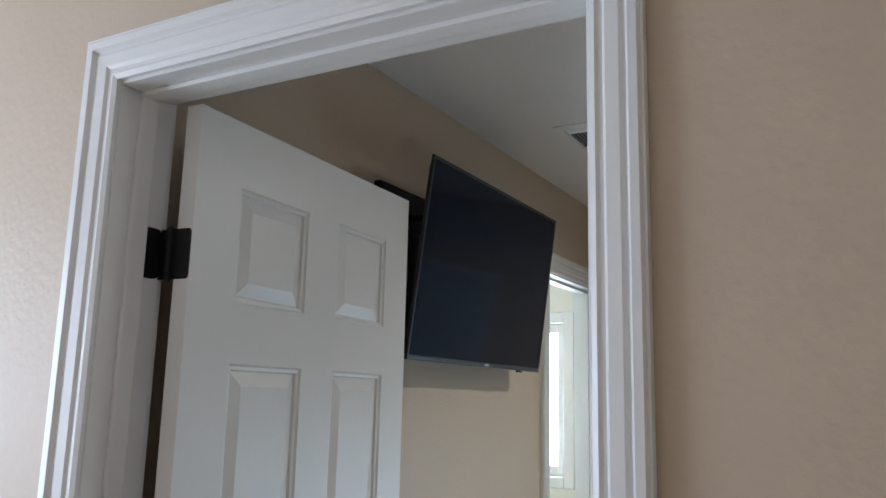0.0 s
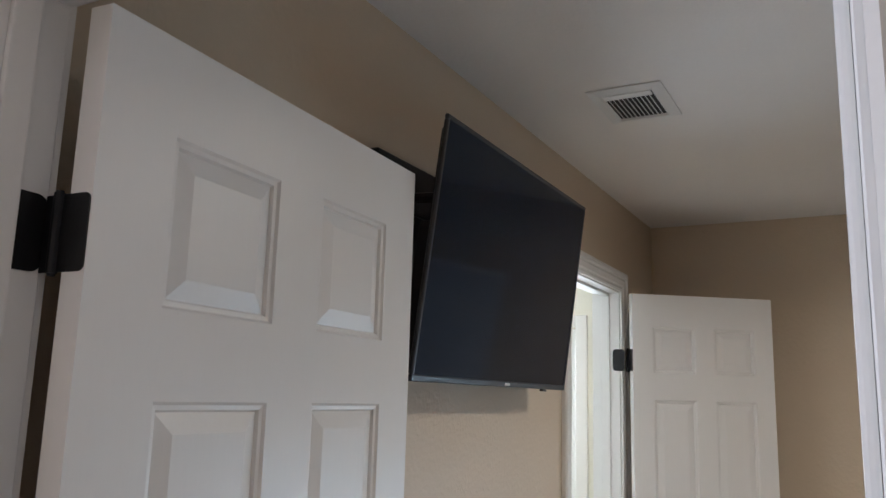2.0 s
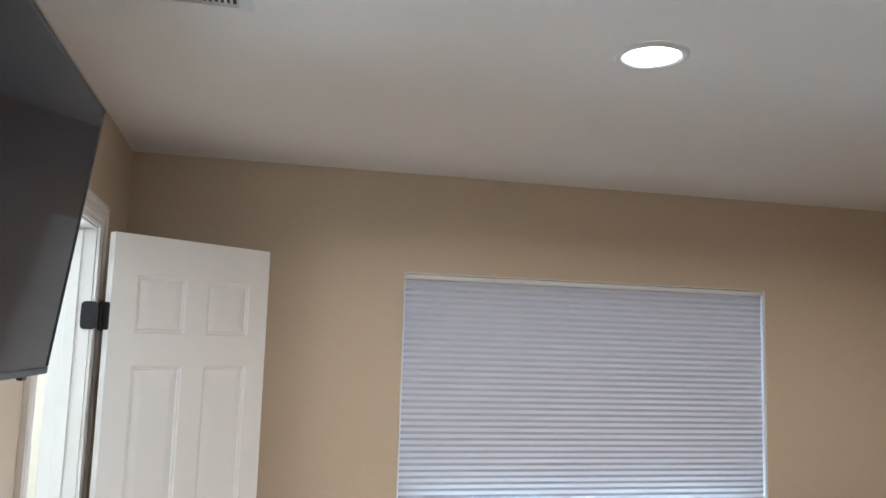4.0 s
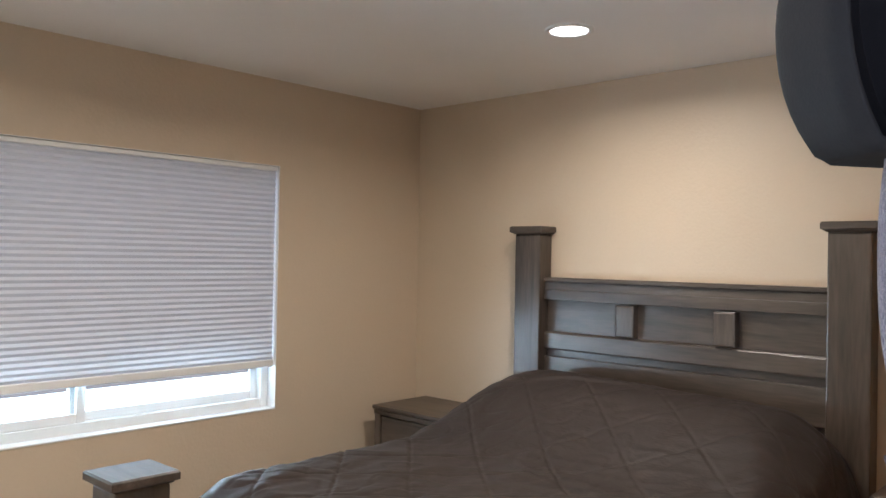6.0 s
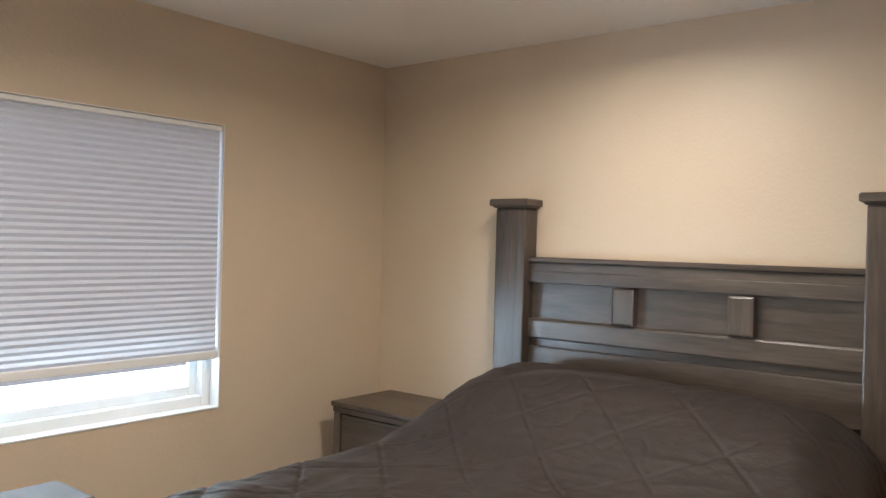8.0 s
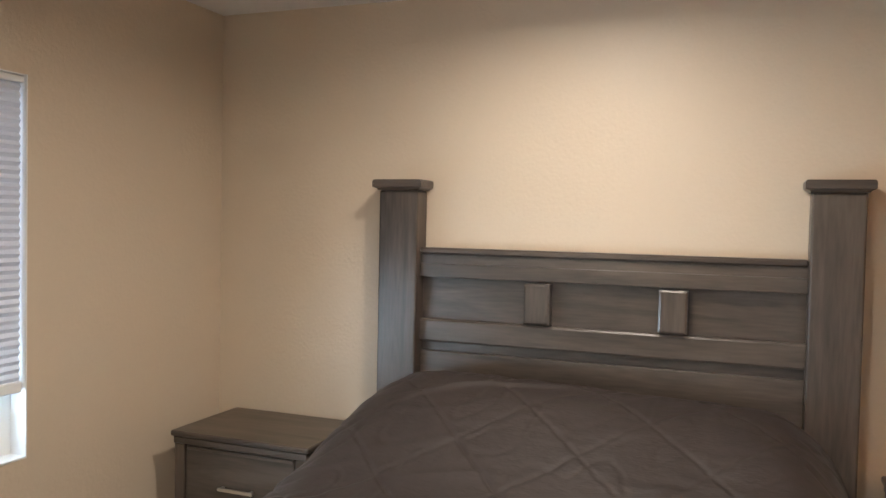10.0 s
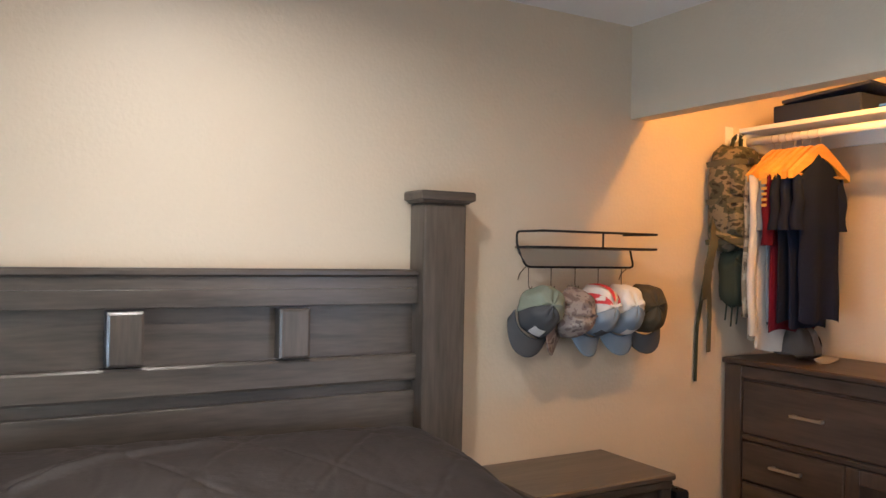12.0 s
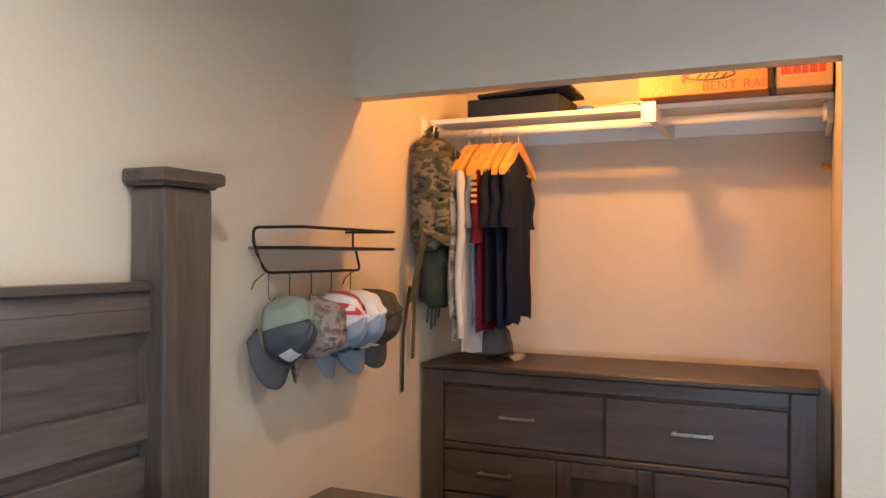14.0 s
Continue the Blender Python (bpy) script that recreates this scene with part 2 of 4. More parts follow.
def arc(points, steps=5, r=0.03):
    """Rounds the inner corners of a polyline."""
    pts = [Vector(p) for p in points]
    out = [pts[0]]
    for a, b, c in zip(pts, pts[1:], pts[2:]):
        p, q = b + (a - b).normalized() * r, b + (c - b).normalized() * r
        for i in range(steps + 1):
            t = i / steps
            out.append((1 - t) ** 2 * p + 2 * t * (1 - t) * b + t * t * q)
    return out + [pts[-1]]


def grid_mesh(rows, closed=False):
    """Faces between rows of points."""
    bm = bmesh.new()
    vs = [[bm.verts.new(p) for p in row] for row in rows]
    for a, b in zip(vs, vs[1:]):
        m = len(a)
        for j in range(m if closed else m - 1):
            bm.faces.new((a[j], a[(j + 1) % m], b[(j + 1) % m], b[j]))
    return bm


def lathe(profile, sides=24):
    return grid_mesh([[(r * math.cos(2 * math.pi * j / sides), r * math.sin(2 * math.pi * j / sides), z) for j in range(sides)] for r, z in profile], True)

# ---- structure ----
T = 0.115
DX0, DX1, DZ = 0.094, 0.918, 2.040          # entry door: faces of the jambs, underside of the head
BY0, BY1, BZ = 2.075, 2.690, 2.040          # bathroom door in the west wall
WX0, WX1, WZ0, WZ1 = 1.115, 2.838, 0.80, 2.005  # bedroom window
VX0, VX1, VZ0, VZ1 = -1.10, -0.38, 1.12, 1.95  # bathroom window
CX0, CZ = 2.344, 2.067                      # closet opening: west jamb, header
J = 0.018
HT = 0.078                                  # thickness of the drop header over the closet

structure("floor", boxes((-2.0, W + 0.12, -2.5, L + 0.14, -0.12, 0)), CARPET, "beige cut-pile carpet floor", "floor")
structure("ceiling", boxes((-2.0, W + 0.12, -2.5, L + 0.14, H, H + 0.12)), CEIL, "white textured drywall ceiling", "ceiling")
structure("roof", boxes((-2.6, W + 0.8, -3.2, L + 0.55, H + 0.25, H + 0.40)), STUCCO, "flat roof slab above the rooms", "roof")
structure("wall_south", boxes(
    (-2.0, DX0 - J, -T, 0, 0, H), (DX0 - J, DX1 + J, -T, 0, DZ + J, H), (DX1 + J, CX0, -T, 0, 0, H), (CX0, W, -HT, 0, CZ, H)),
    PAINT, "tan orange-peel textured wall with the entry doorway", "wall")
structure("wall_east", boxes((W, W + 0.12, -1.12, L + 0.14, 0, H)), PAINT, "tan painted wall behind the bed", "wall")
structure("wall_north", boxes(
    (-2.0, VX0, L, L + 0.14, 0, H), (VX0, VX1, L, L + 0.14, 0, VZ0), (VX0, VX1, L, L + 0.14, VZ1, H), (VX1, -T, L, L + 0.14, 0, H),
    (-T, WX0, L, L + 0.14, 0, H), (WX0, WX1, L, L + 0.14, 0, WZ0), (WX0, WX1, L, L + 0.14, WZ1, H), (WX1, W, L, L + 0.14, 0, H)),
    PAINT, "tan painted outer wall with the window", "wall")
structure("wall_west", boxes(
    (-T, 0, 0, BY0 - J, 0, H), (-T, 0, BY0 - J, BY1 + J, BZ + J, H), (-T, 0, BY1 + J, L, 0, H)), PAINT, "tan painted wall with the television", "wall")
structure("closet_wall_back", boxes((CX0 - 0.12, W, -1.12, -1.0, 0, H)), PAINT, "tan painted back wall of the closet", "wall")
structure("closet_wall_west", boxes((CX0 - 0.12, CX0, -1.0, -T, 0, H)), PAINT, "tan painted side wall of the closet", "wall")
structure("bath_wall_west", boxes((-2.0, -1.88, 0.12, L, 0, H)), BATHPAINT, "cream painted bathroom wall", "wall")
structure("bath_wall_south", boxes((-1.88, -T, 1.30, 1.42, 0, H)), BATHPAINT, "cream painted bathroom wall", "wall")
structure("bath_lining_north", boxes((-1.88, VX0, L - 0.012, L - 0.002, 0, H), (VX1, -T - 0.001, L - 0.012, L - 0.002, 0, H), (VX0, VX1, L - 0.012, L - 0.002, 0, VZ0), (VX0, VX1, L - 0.012, L - 0.002, VZ1, H)), BATHPAINT, "cream painted bathroom wall", "wall")
structure("hall_wall_west", boxes((-2.0, -1.88, -2.5, -1.75, 0, H), (-2.0, -1.88, -1.75, -0.75, 0, 0.95), (-2.0, -1.88, -1.75, -0.75, 2.05, H), (-2.0, -1.88, -0.75, -T, 0, H)), PAINT, "tan painted hall wall with a window opening", "wall")
structure("hall_wall_east", boxes((CX0 - 0.12, CX0 - 0.002, -2.5, -1.12, 0, H)), PAINT, "tan painted hall wall", "wall")
structure("hall_wall_south", boxes((-1.88, CX0 - 0.12, -2.5, -2.38, 0, H)), PAINT, "tan painted hall wall", "wall")
structure("ground", boxes((-60, 60, -60, 60, -0.30, -0.12)), CONCRETE, "pale sunlit concrete ground outdoors", "ground")
structure("garden_wall", boxes((-30, 1.6, 10.6, 10.8, -0.12, 1.7)), BLOCKWALL, "tan block garden wall outdoors", "wall")

CASING = [(0, 0), (0, 0.008), (0.010, 0.011), (0.016, 0.0085), (0.022, 0.0085), (0.028, 0.013), (0.050, 0.0145), (0.056, 0.0115), (0.060, 0.0115), (0.066, 0.0185), (0.080, 0.0185), (0.085, 0.014), (0.089, 0.014), (0.089, 0)]


def casing(a0, a1, top, face, out, along, end=0.90):
    """Moulded door trim round an opening a0..a1 on a wall face; along: 'x' or 'y'."""
    rows = []
    for p, h in CASING:
        d, e, q = 0.90 * p, end * p, face + out * h
        line = [(a0 - d, 0.0), (a0 - d, top + d), (a1 + e, top + d), (a1 + e, 0.0)]
        rows.append([(a, q, z) if along == "x" else (q, a, z) for a, z in line])
    return grid_mesh(rows)


def jamb_x(x0, x1, top, y0, y1):
    bm = boxes((x0 - J, x0, y0, y1, 0, top + J), (x1, x1 + J, y0, y1, 0, top + J), (x0, x1, y0, y1, top, top + J), bevel=0.0015)
    s0, s1 = y1 - 0.075, y1 - 0.040
    for row in ((x0, x0 + 0.009, s0, s1, 0, top), (x1 - 0.009, x1, s0, s1, 0, top), (x0 + 0.009, x1 - 0.009, s0, s1, top - 0.009, top)):
        box(bm, *row, bevel=0.003, seg=2)
    return bm


def jamb_y(y0, y1, top, x0, x1):
    bm = boxes((x0, x1, y0 - J, y0, 0, top + J), (x0, x1, y1, y1 + J, 0, top + J), (x0, x1, y0, y1, top, top + J), bevel=0.0015)
    s0, s1 = x1 - 0.075, x1 - 0.040
    for row in ((s0, s1, y0, y0 + 0.011, 0, top), (s0, s1, y1 - 0.011, y1, 0, top), (s0, s1, y0 + 0.011, y1 - 0.011, top - 0.011, top)):
        box(bm, *row, bevel=0.003, seg=2)
    return bm


df = thing("door_frame", (DX0, -T, 0), "white painted door frame with moulded casing at the entry", "door frame", kind="structure")
part("jamb", jamb_x(DX0, DX1, DZ, -T, 0), TRIM, df)
part("casing", casing(DX0 - 0.002, DX1 + 0.006, DZ + 0.006, -T - 0.0005, -1, "x", 0.74), TRIM, df)
part("casing", casing(DX0 - 0.002, DX1 + 0.006, DZ + 0.006, 0.0005, 1, "x"), TRIM, df)
bf = thing("door_frame", (0, BY0, 0), "white painted bathroom door frame with moulded casing", "door frame", kind="structure")
part("jamb", jamb_y(BY0, BY1, BZ, -T, 0), TRIM, bf)
part("casing", casing(BY0 - 0.006, BY1 + 0.006, BZ + 0.006, 0.0005, 1, "y"), TRIM, bf)


def door_leaf(width, cols, rows, thick=0.035, height=2.033):
    """A moulded panel door, hinge edge at u = 0, its face at v = 0 and its back at v = thick."""
    bm = bmesh.new()
    us = sorted({0.0, width, *[u for c in cols for u in c]})
    zs = sorted({0.008, height, *[z for r in rows for z in r]})
    for side in (0, 1):
        def at(u, z, d):
            return bm.verts.new((u, thick - d if side else d, z))
        for a, b in zip(us, us[1:]):
            for c, d in zip(zs, zs[1:]):
                if (a, b) in cols and (c, d) in rows:
                    loops = []
                    for o, depth in ((0, 0), (0.004, 0.004), (0.010, 0.005), (0.013, 0.010), (0.040, 0.003)):
                        loops.append([at(a + o, c + o, depth), at(b - o, c + o, depth), at(b - o, d - o, depth), at(a + o, d - o, depth)])
                    for p, q in zip(loops, loops[1:]):
                        for i in range(4):
                            bm.faces.new((p[i], p[(i + 1) % 4], q[(i + 1) % 4], q[i]))
                    bm.faces.new(loops[-1])
                else:
                    bm.faces.new((at(a, c, 0), at(b, c, 0), at(b, d, 0), at(a, d, 0)))
    for u in (0, width):
        bm.faces.new([bm.verts.new(p) for p in ((u, 0, 0.008), (u, thick, 0.008), (u, thick, height), (u, 0, height))])
    for z in (0.008, height):
        bm.faces.new([bm.verts.new(p) for p in ((0, 0, z), (width, 0, z), (width, thick, z), (0, thick, z))])
    bmesh.ops.remove_doubles(bm, verts=bm.verts, dist=0.0002)
    edges = [e for e in bm.edges if len(e.link_faces) == 2 and all(min(abs(v.co.x), abs(v.co.x - width)) < 1e-4 or min(abs(v.co.z - 0.008), abs(v.co.z - height)) < 1e-4 for v in e.verts) and all(min(abs(v.co.y), abs(v.co.y - thick)) < 1e-4 for v in e.verts) and e.calc_face_angle(0) > 1]
    bmesh.ops.bevel(bm, geom=edges, offset=0.0015, segments=1, affect="EDGES")
    return bm


def rounded_plate(bm, m, w, h, t, r):
    """A plate with rounded corners, w by h, in the plane of m."""
    ring = []
    for cx, cy, s in ((w / 2 - r, h / 2 - r, 0), (-w / 2 + r, h / 2 - r, 1), (-w / 2 + r, -h / 2 + r, 2), (w / 2 - r, -h / 2 + r, 3)):
        for i in range(5):
            q = (s + i / 4) * math.pi / 2
            ring.append((cx + r * math.cos(q), cy + r * math.sin(q)))
    lo = [bm.verts.new(m @ Vector((x, y, 0))) for x, y in ring]
    hi = [bm.verts.new(m @ Vector((x, y, t))) for x, y in ring]
    bm.faces.new(lo[::-1])
    bm.faces.new(hi)
    n = len(ring)
    for i in range(n):
        bm.faces.new((lo[i], lo[(i + 1) % n], hi[(i + 1) % n], hi[i]))


def hang_door(name, width, cols, rows, hinge_x, hinge_y, turn, label, jamb_plate):
    """Leaf object turned about its hinge; hinges and handle are its parts."""
    m = pose(hinge_x, hinge_y, 0.0, 0, 0, turn)
    leaf = structure(name, door_leaf(width, cols, rows), DOORPAINT, label, "door")
    leaf.matrix_basis = m
    for zc in (1.762, 1.02, 0.27):
        bm = bmesh.new()
        rounded_plate(bm, Matrix.Translation((0, 0.0175, zc)) @ pose(0, 0, 0, 90, 0, -90) @ Matrix.Identity(4), 0.033, 0.089, 0.002, 0.008)
        jm = m.inverted() @ jamb_plate(zc)
        rounded_plate(bm, jm, 0.050, 0.089, 0.002, 0.014)
        box(bm, -0.0022, 0.0, 0.030, 0.072, zc - 0.0445, zc + 0.0445)
        tube(bm, [(-0.003, 0.048, zc - 0.046), (-0.003, 0.048, zc + 0.046)], 0.0065, 10)
        tube(bm, [(-0.003, 0.048, zc - 0.049), (-0.003, 0.048, zc - 0.046)], 0.0045, 8)
        tube(bm, [(-0.003, 0.048, zc + 0.046), (-0.003, 0.048, zc + 0.049)], 0.0045, 8)
        h = part("hinge", bm, BLACKMETAL, None, "matt black butt hinge")
        h.parent = leaf
    for v, s in ((0, -1), (0.035, 1)):
        bm = bmesh.new()
        u, z = width - 0.065, 0.96
        tube(bm, [(u, v, z), (u, v + s * 0.008, z)], 0.028, 20)
        tube(bm, [(u, v + s * 0.008, z), (u, v + s * 0.030, z), (u, v + s * 0.038, z), (u, v + s * 0.055, z), (u, v + s * 0.066, z)], [0.012, 0.012, 0.024, 0.027, 0.012], 20)
        h = part("door_handle", bm, BLACKMETAL, None, "round black door knob", True)
        h.parent = leaf
    return leaf


ROWS = [(1.69, 1.907), (0.86, 1.578), (0.22, 0.72)]
# entry door, opened past a right angle towards the west wall; its face looks east
hang_door("door_1", 0.768, [(0.118, 0.336), (0.449, 0.660)], ROWS, 0.164, 0.003, 92.8, "white six-panel interior door standing open into the bedroom",
          lambda z: pose(DX0, -0.026, z, 90, 0, 90))
# bathroom door, swung out into the room
hang_door("door_2", 0.612, [(0.087, 0.270), (0.354, 0.530)], [(1.712, 1.900), (0.86, 1.605), (0.22, 0.72)], 0.060, 2.672, 36.4, "white six-panel bathroom door standing open",
          lambda z: pose(-0.004, BY1, z, 90, 0, 0))

# bedroom window
win = thing("window_1", (1.975, L, WZ0), "white vinyl sliding window behind a half-lowered shade", "window", kind="structure")
Y0, Y1 = L + 0.062, L + 0.125
bm = boxes((WX0, WX0 + 0.045, Y0, Y1, WZ0, WZ1), (WX1 - 0.045, WX1, Y0, Y1, WZ0, WZ1), (WX0 + 0.045, WX1 - 0.045, Y0, Y1, WZ0, WZ0 + 0.05), (WX0 + 0.045, WX1 - 0.045, Y0, Y1, WZ1 - 0.05, WZ1), bevel=0.003)
part("window_frame", bm, VINYL, win)
mid = 1.905
for a, b, y in ((WX0 + 0.045, mid + 0.030, Y0 + 0.006), (mid - 0.030, WX1 - 0.045, Y0 + 0.034)):
    s = 0.040
    z0, z1 = WZ0 + 0.05, WZ1 - 0.05
    bm = boxes((a, a + s, y, y + 0.026, z0, z1), (b - s, b, y, y + 0.026, z0, z1), (a + s, b - s, y, y + 0.026, z0, z0 + s), (a + s, b - s, y, y + 0.026, z1 - s, z1), bevel=0.003)
    part("sash", bm, VINYL, win)
    g = part("pane", boxes((a + s, b - s, y + 0.011, y + 0.015, z0 + s, z1 - s)), GLASS, win)
    g.visible_shadow = False
bm = boxes((WX0 - 0.001, WX0 + 0.004, L - 0.004, Y0, WZ0, WZ1), (WX1 - 0.004, WX1 + 0.001, L - 0.004, Y0, WZ0, WZ1), (WX0 + 0.004, WX1 - 0.004, L - 0.004, Y0, WZ1 - 0.004, WZ1), bevel=0.001)
part("window_reveal", bm, TRIM, win)
part("window_sill", boxes((WX0 + 0.004, WX1 - 0.004, L - 0.006, Y0, WZ0, WZ0 + 0.008), bevel=0.002), TRIM, win)

# bathroom window
win = thing("window_2", (-0.74, L, VZ0), "bright frosted bathroom window in a white frame", "window", kind="structure")
bm = boxes((VX0, VX0 + 0.05, Y0 - 0.03, Y1, VZ0, VZ1), (VX1 - 0.05, VX1, Y0 - 0.03, Y1, VZ0, VZ1), (VX0 + 0.05, VX1 - 0.05, Y0 - 0.03, Y1, VZ0, VZ0 + 0.05), (VX0 + 0.05, VX1 - 0.05, Y0 - 0.03, Y1, VZ1 - 0.05, VZ1), bevel=0.003)
part("window_frame", bm, VINYL, win)
g = part("pane", boxes((VX0 + 0.05, VX1 - 0.05, Y0 + 0.01, Y0 + 0.014, VZ0 + 0.05, VZ1 - 0.05)), FROST, win)
g.visible_shadow = False
bm = boxes((VX1 + 0.002, VX1 + 0.062, L - 0.028, L - 0.013, VZ0 - 0.06, VZ1 + 0.06), (VX0 - 0.062, VX0 - 0.002, L - 0.028, L - 0.013, VZ0 - 0.06, VZ1 + 0.06), (VX0 - 0.002, VX1 + 0.002, L - 0.028, L - 0.013, VZ1 + 0.002, VZ1 + 0.06), (VX0 - 0.002, VX1 + 0.002, L - 0.030, L - 0.013, VZ0 - 0.06, VZ0 - 0.002), bevel=0.003)
part("window_trim", bm, TRIM, win)

# ceiling lamps
for x, y in ((1.425, 1.69), (2.99, 1.67)):
    d = thing("recessed_downlight", (x, y, H), "round white recessed ceiling downlight, lit", "ceiling light", "downlights in the ceiling")
    bm = lathe([(0.092, -0.0005), (0.092, -0.005), (0.085, -0.009), (0.074, -0.009), (0.070, -0.004)], 32)
    bmesh.ops.translate(bm, verts=bm.verts, vec=(x, y, H))
    part("trim_ring", bm, ENAMEL, d, smooth=True)
    bm = bmesh.new()
    bmesh.ops.create_circle(bm, cap_ends=True, segments=32, radius=0.071, matrix=Matrix.Translation((x, y, H - 0.005)))
    part("lens", bm, LED, d, "glowing white lens")
d = thing("closet_light", (3.015, -HT, 2.262), "small warm round light fixed behind the closet header", "closet light")
to_closet = pose(3.015, -HT, 2.262, 90, 0, 0)
bm = lathe([(0.0, 0.0005), (0.048, 0.0005), (0.048, 0.018), (0.040, 0.026), (0.034, 0.026), (0.034, 0.022)], 24)
bmesh.ops.transform(bm, matrix=to_closet, verts=bm.verts)
part("lamp_holder", bm, ENAMEL, d, smooth=True)
bm = lathe([(0.034, 0.022), (0.032, 0.034), (0.022, 0.044), (0.0, 0.048)], 24)
bmesh.ops.transform(bm, matrix=to_closet, verts=bm.verts)
part("lens", bm, BULB, d, "glowing warm lens", True)

# ceiling vent
v = thing("ceiling_vent", (0.365, 1.58, H), "white metal ceiling air register with louvres", "air vent")
x0, x1, y0, y1 = 0.262, 0.468, 1.445, 1.72
bm = bmesh.new()
ring = [(0, 0.0005), (0, 0.003), (0.030, 0.010), (0.036, 0.004)]
rows = []
for o, h in ring:
    rows.append([(x0 + o, y0 + o, H - h), (x1 - o, y0 + o, H - h), (x1 - o, y1 - o, H - h), (x0 + o, y1 - o, H - h)])
part("frame", grid_mesh(rows, True), ENAMEL, v)
part("backing", boxes((x0 + 0.03, x1 - 0.03, y0 + 0.03, y1 - 0.03, H - 0.0025, H - 0.0008)), DUCT, v)
for i in range(10):
    x = x0 + 0.046 + i * 0.0126
    bm = bmesh.new()
    box(bm, -0.0045, 0.0045, y0 + 0.075, y1 - 0.037, -0.0006, 0.0006)
    bmesh.ops.rotate(bm, verts=bm.verts, cent=(0, 0, 0), matrix=Matrix.Rotation(radians(45), 3, "Y"))
    bmesh.ops.translate(bm, verts=bm.verts, vec=(x, 0, H - 0.0068))
    part("slat", bm, ENAMEL, v)
part("damper_strip", boxes((x0 + 0.037, x1 - 0.037, y0 + 0.037, y0 + 0.070, H - 0.0095, H - 0.0045), bevel=0.001), ENAMEL, v)

# ---- things on the west wall ----


def moved(bm, m):
    bmesh.ops.transform(bm, matrix=m, verts=bm.verts)
    return bm


def television():
    m = pose(0.149, 1.247, 1.893, 0, 7.2, 0)
    tv = thing("television", (0.10, 1.245, 1.62), "flat black television tilted down on a wall mount, switched off", "television")
    hw, hh, b = 0.445, 0.274, 0.010
    bm = boxes((-0.010, 0.0, -hw, hw, hh - b, hh), (-0.010, 0.0, -hw, hw, -hh, -hh + 0.014), (-0.010, 0.0, -hw, -hw + b, -hh + 0.014, hh - b), (-0.010, 0.0, hw - b, hw, -hh + 0.014, hh - b), bevel=0.002)
    part("bezel", moved(bm, m), BLACKPLASTIC, tv)
    part("screen", moved(boxes((-0.0095, -0.002, -hw + b, hw - b, -hh + 0.014, hh - b)), m), SCREEN, tv, "glossy dark screen")
    bm = bmesh.new()
    box(bm, -0.026, -0.0105, -hw + 0.022, hw - 0.022, -hh + 0.018, hh - 0.022, bevel=0.006, seg=2)
    part("back_panel", moved(bm, m), BLACKPLASTIC, tv)
    bm = bmesh.new()
    box(bm, -0.066, -0.0265, -hw + 0.05, hw - 0.06, -hh + 0.012, 0.06, bevel=0.014, seg=2)
    part("electronics_housing", moved(bm, m), BLACKPLASTIC, tv)
    part("badge", moved(boxes((0.0002, 0.0012, 0.01, 0.040, -hh + 0.004, -hh + 0.010)), m), GREYMETAL, tv, "small silver maker's mark")
    part("sensor", moved(boxes((-0.010, 0.001, 0.270, 0.300, -hh - 0.006, -hh - 0.0005), bevel=0.002), m), BLACKPLASTIC, tv)
    mt = thing("tv_wall_mount", (0.0, 1.1, 1.79), "black steel television wall mount with arms", "tv mount")
    part("wall_plate", boxes((0.0008, 0.026, 0.785, 1.46, 1.995, 2.108), (0.0008, 0.022, 0.86, 1.40, 1.80, 1.9945), bevel=0.003), BLACKMETAL, mt)
    for y in (0.95, 1.46):
        part("bracket", moved(boxes((-0.046, -0.0265, y - 1.245 - 0.018, y - 1.245 + 0.018, 0.065, 0.21), bevel=0.002), m), BLACKMETAL, mt)
        bm = bmesh.new()
        tube(bm, [(0.020, y - 0.02, 2.03), (0.118, y, 2.03)], 0.012, 8)
        part("arm", bm, BLACKMETAL, mt)


television()

# ---- window shade ----
sh = thing("cellular_shade", (1.975, L, 1.01), "pale grey pleated cellular shade lowered most of the way", "window shade")
sx0, sx1, sz0, sz1 = WX0 + 0.006, WX1 - 0.006, 1.045, WZ1 - 0.026
part("headrail", boxes((sx0, sx1, L + 0.004, L + 0.046, sz1, WZ1 - 0.006), bevel=0.003), VINYL, sh)
n = 36
rows = []
for i in range(2 * n + 1):
    z = sz1 - (sz1 - sz0) * i / (2 * n)
    y = L + (0.012 if i % 2 else 0.022)
    rows.append([(sx0 + 0.004, y, z), (sx1 - 0.004, y, z)])
part("pleated_fabric", grid_mesh(rows), SHADE, sh)
part("bottom_rail", boxes((sx0 + 0.002, sx1 - 0.002, L + 0.006, L + 0.034, 1.010, 1.0445), bevel=0.004), VINYL, sh)

# ---- bed ----
PY0, PY1 = 0.814, 2.472          # outer faces of the posts
PW = 0.158
XF, XB = 3.722, 3.822


def post(parent, x0, x1, y0, y1, top, name):
    bm = bmesh.new()
    box(bm, x0, x1, y0, y1, 0.0, top, bevel=0.013, seg=4)
    p = part(name, bm, WOODZ, parent)
    bm = bmesh.new()
    rows = []
    for o, z in ((0.004, top + 0.0005), (0.008, top + 0.006), (0.021, top + 0.012), (0.021, top + 0.034), (0.016, top + 0.040)):
        rows.append([(x0 - o, y0 - o, z), (min(x1 + o, 3.826), y0 - o, z), (min(x1 + o, 3.826), y1 + o, z), (x0 - o, y1 + o, z)])
    bm = grid_mesh(rows, True)
    bm.faces.new([v for v in bm.verts][-4:])
    part("post_cap", bm, WOODY, p)
    return p


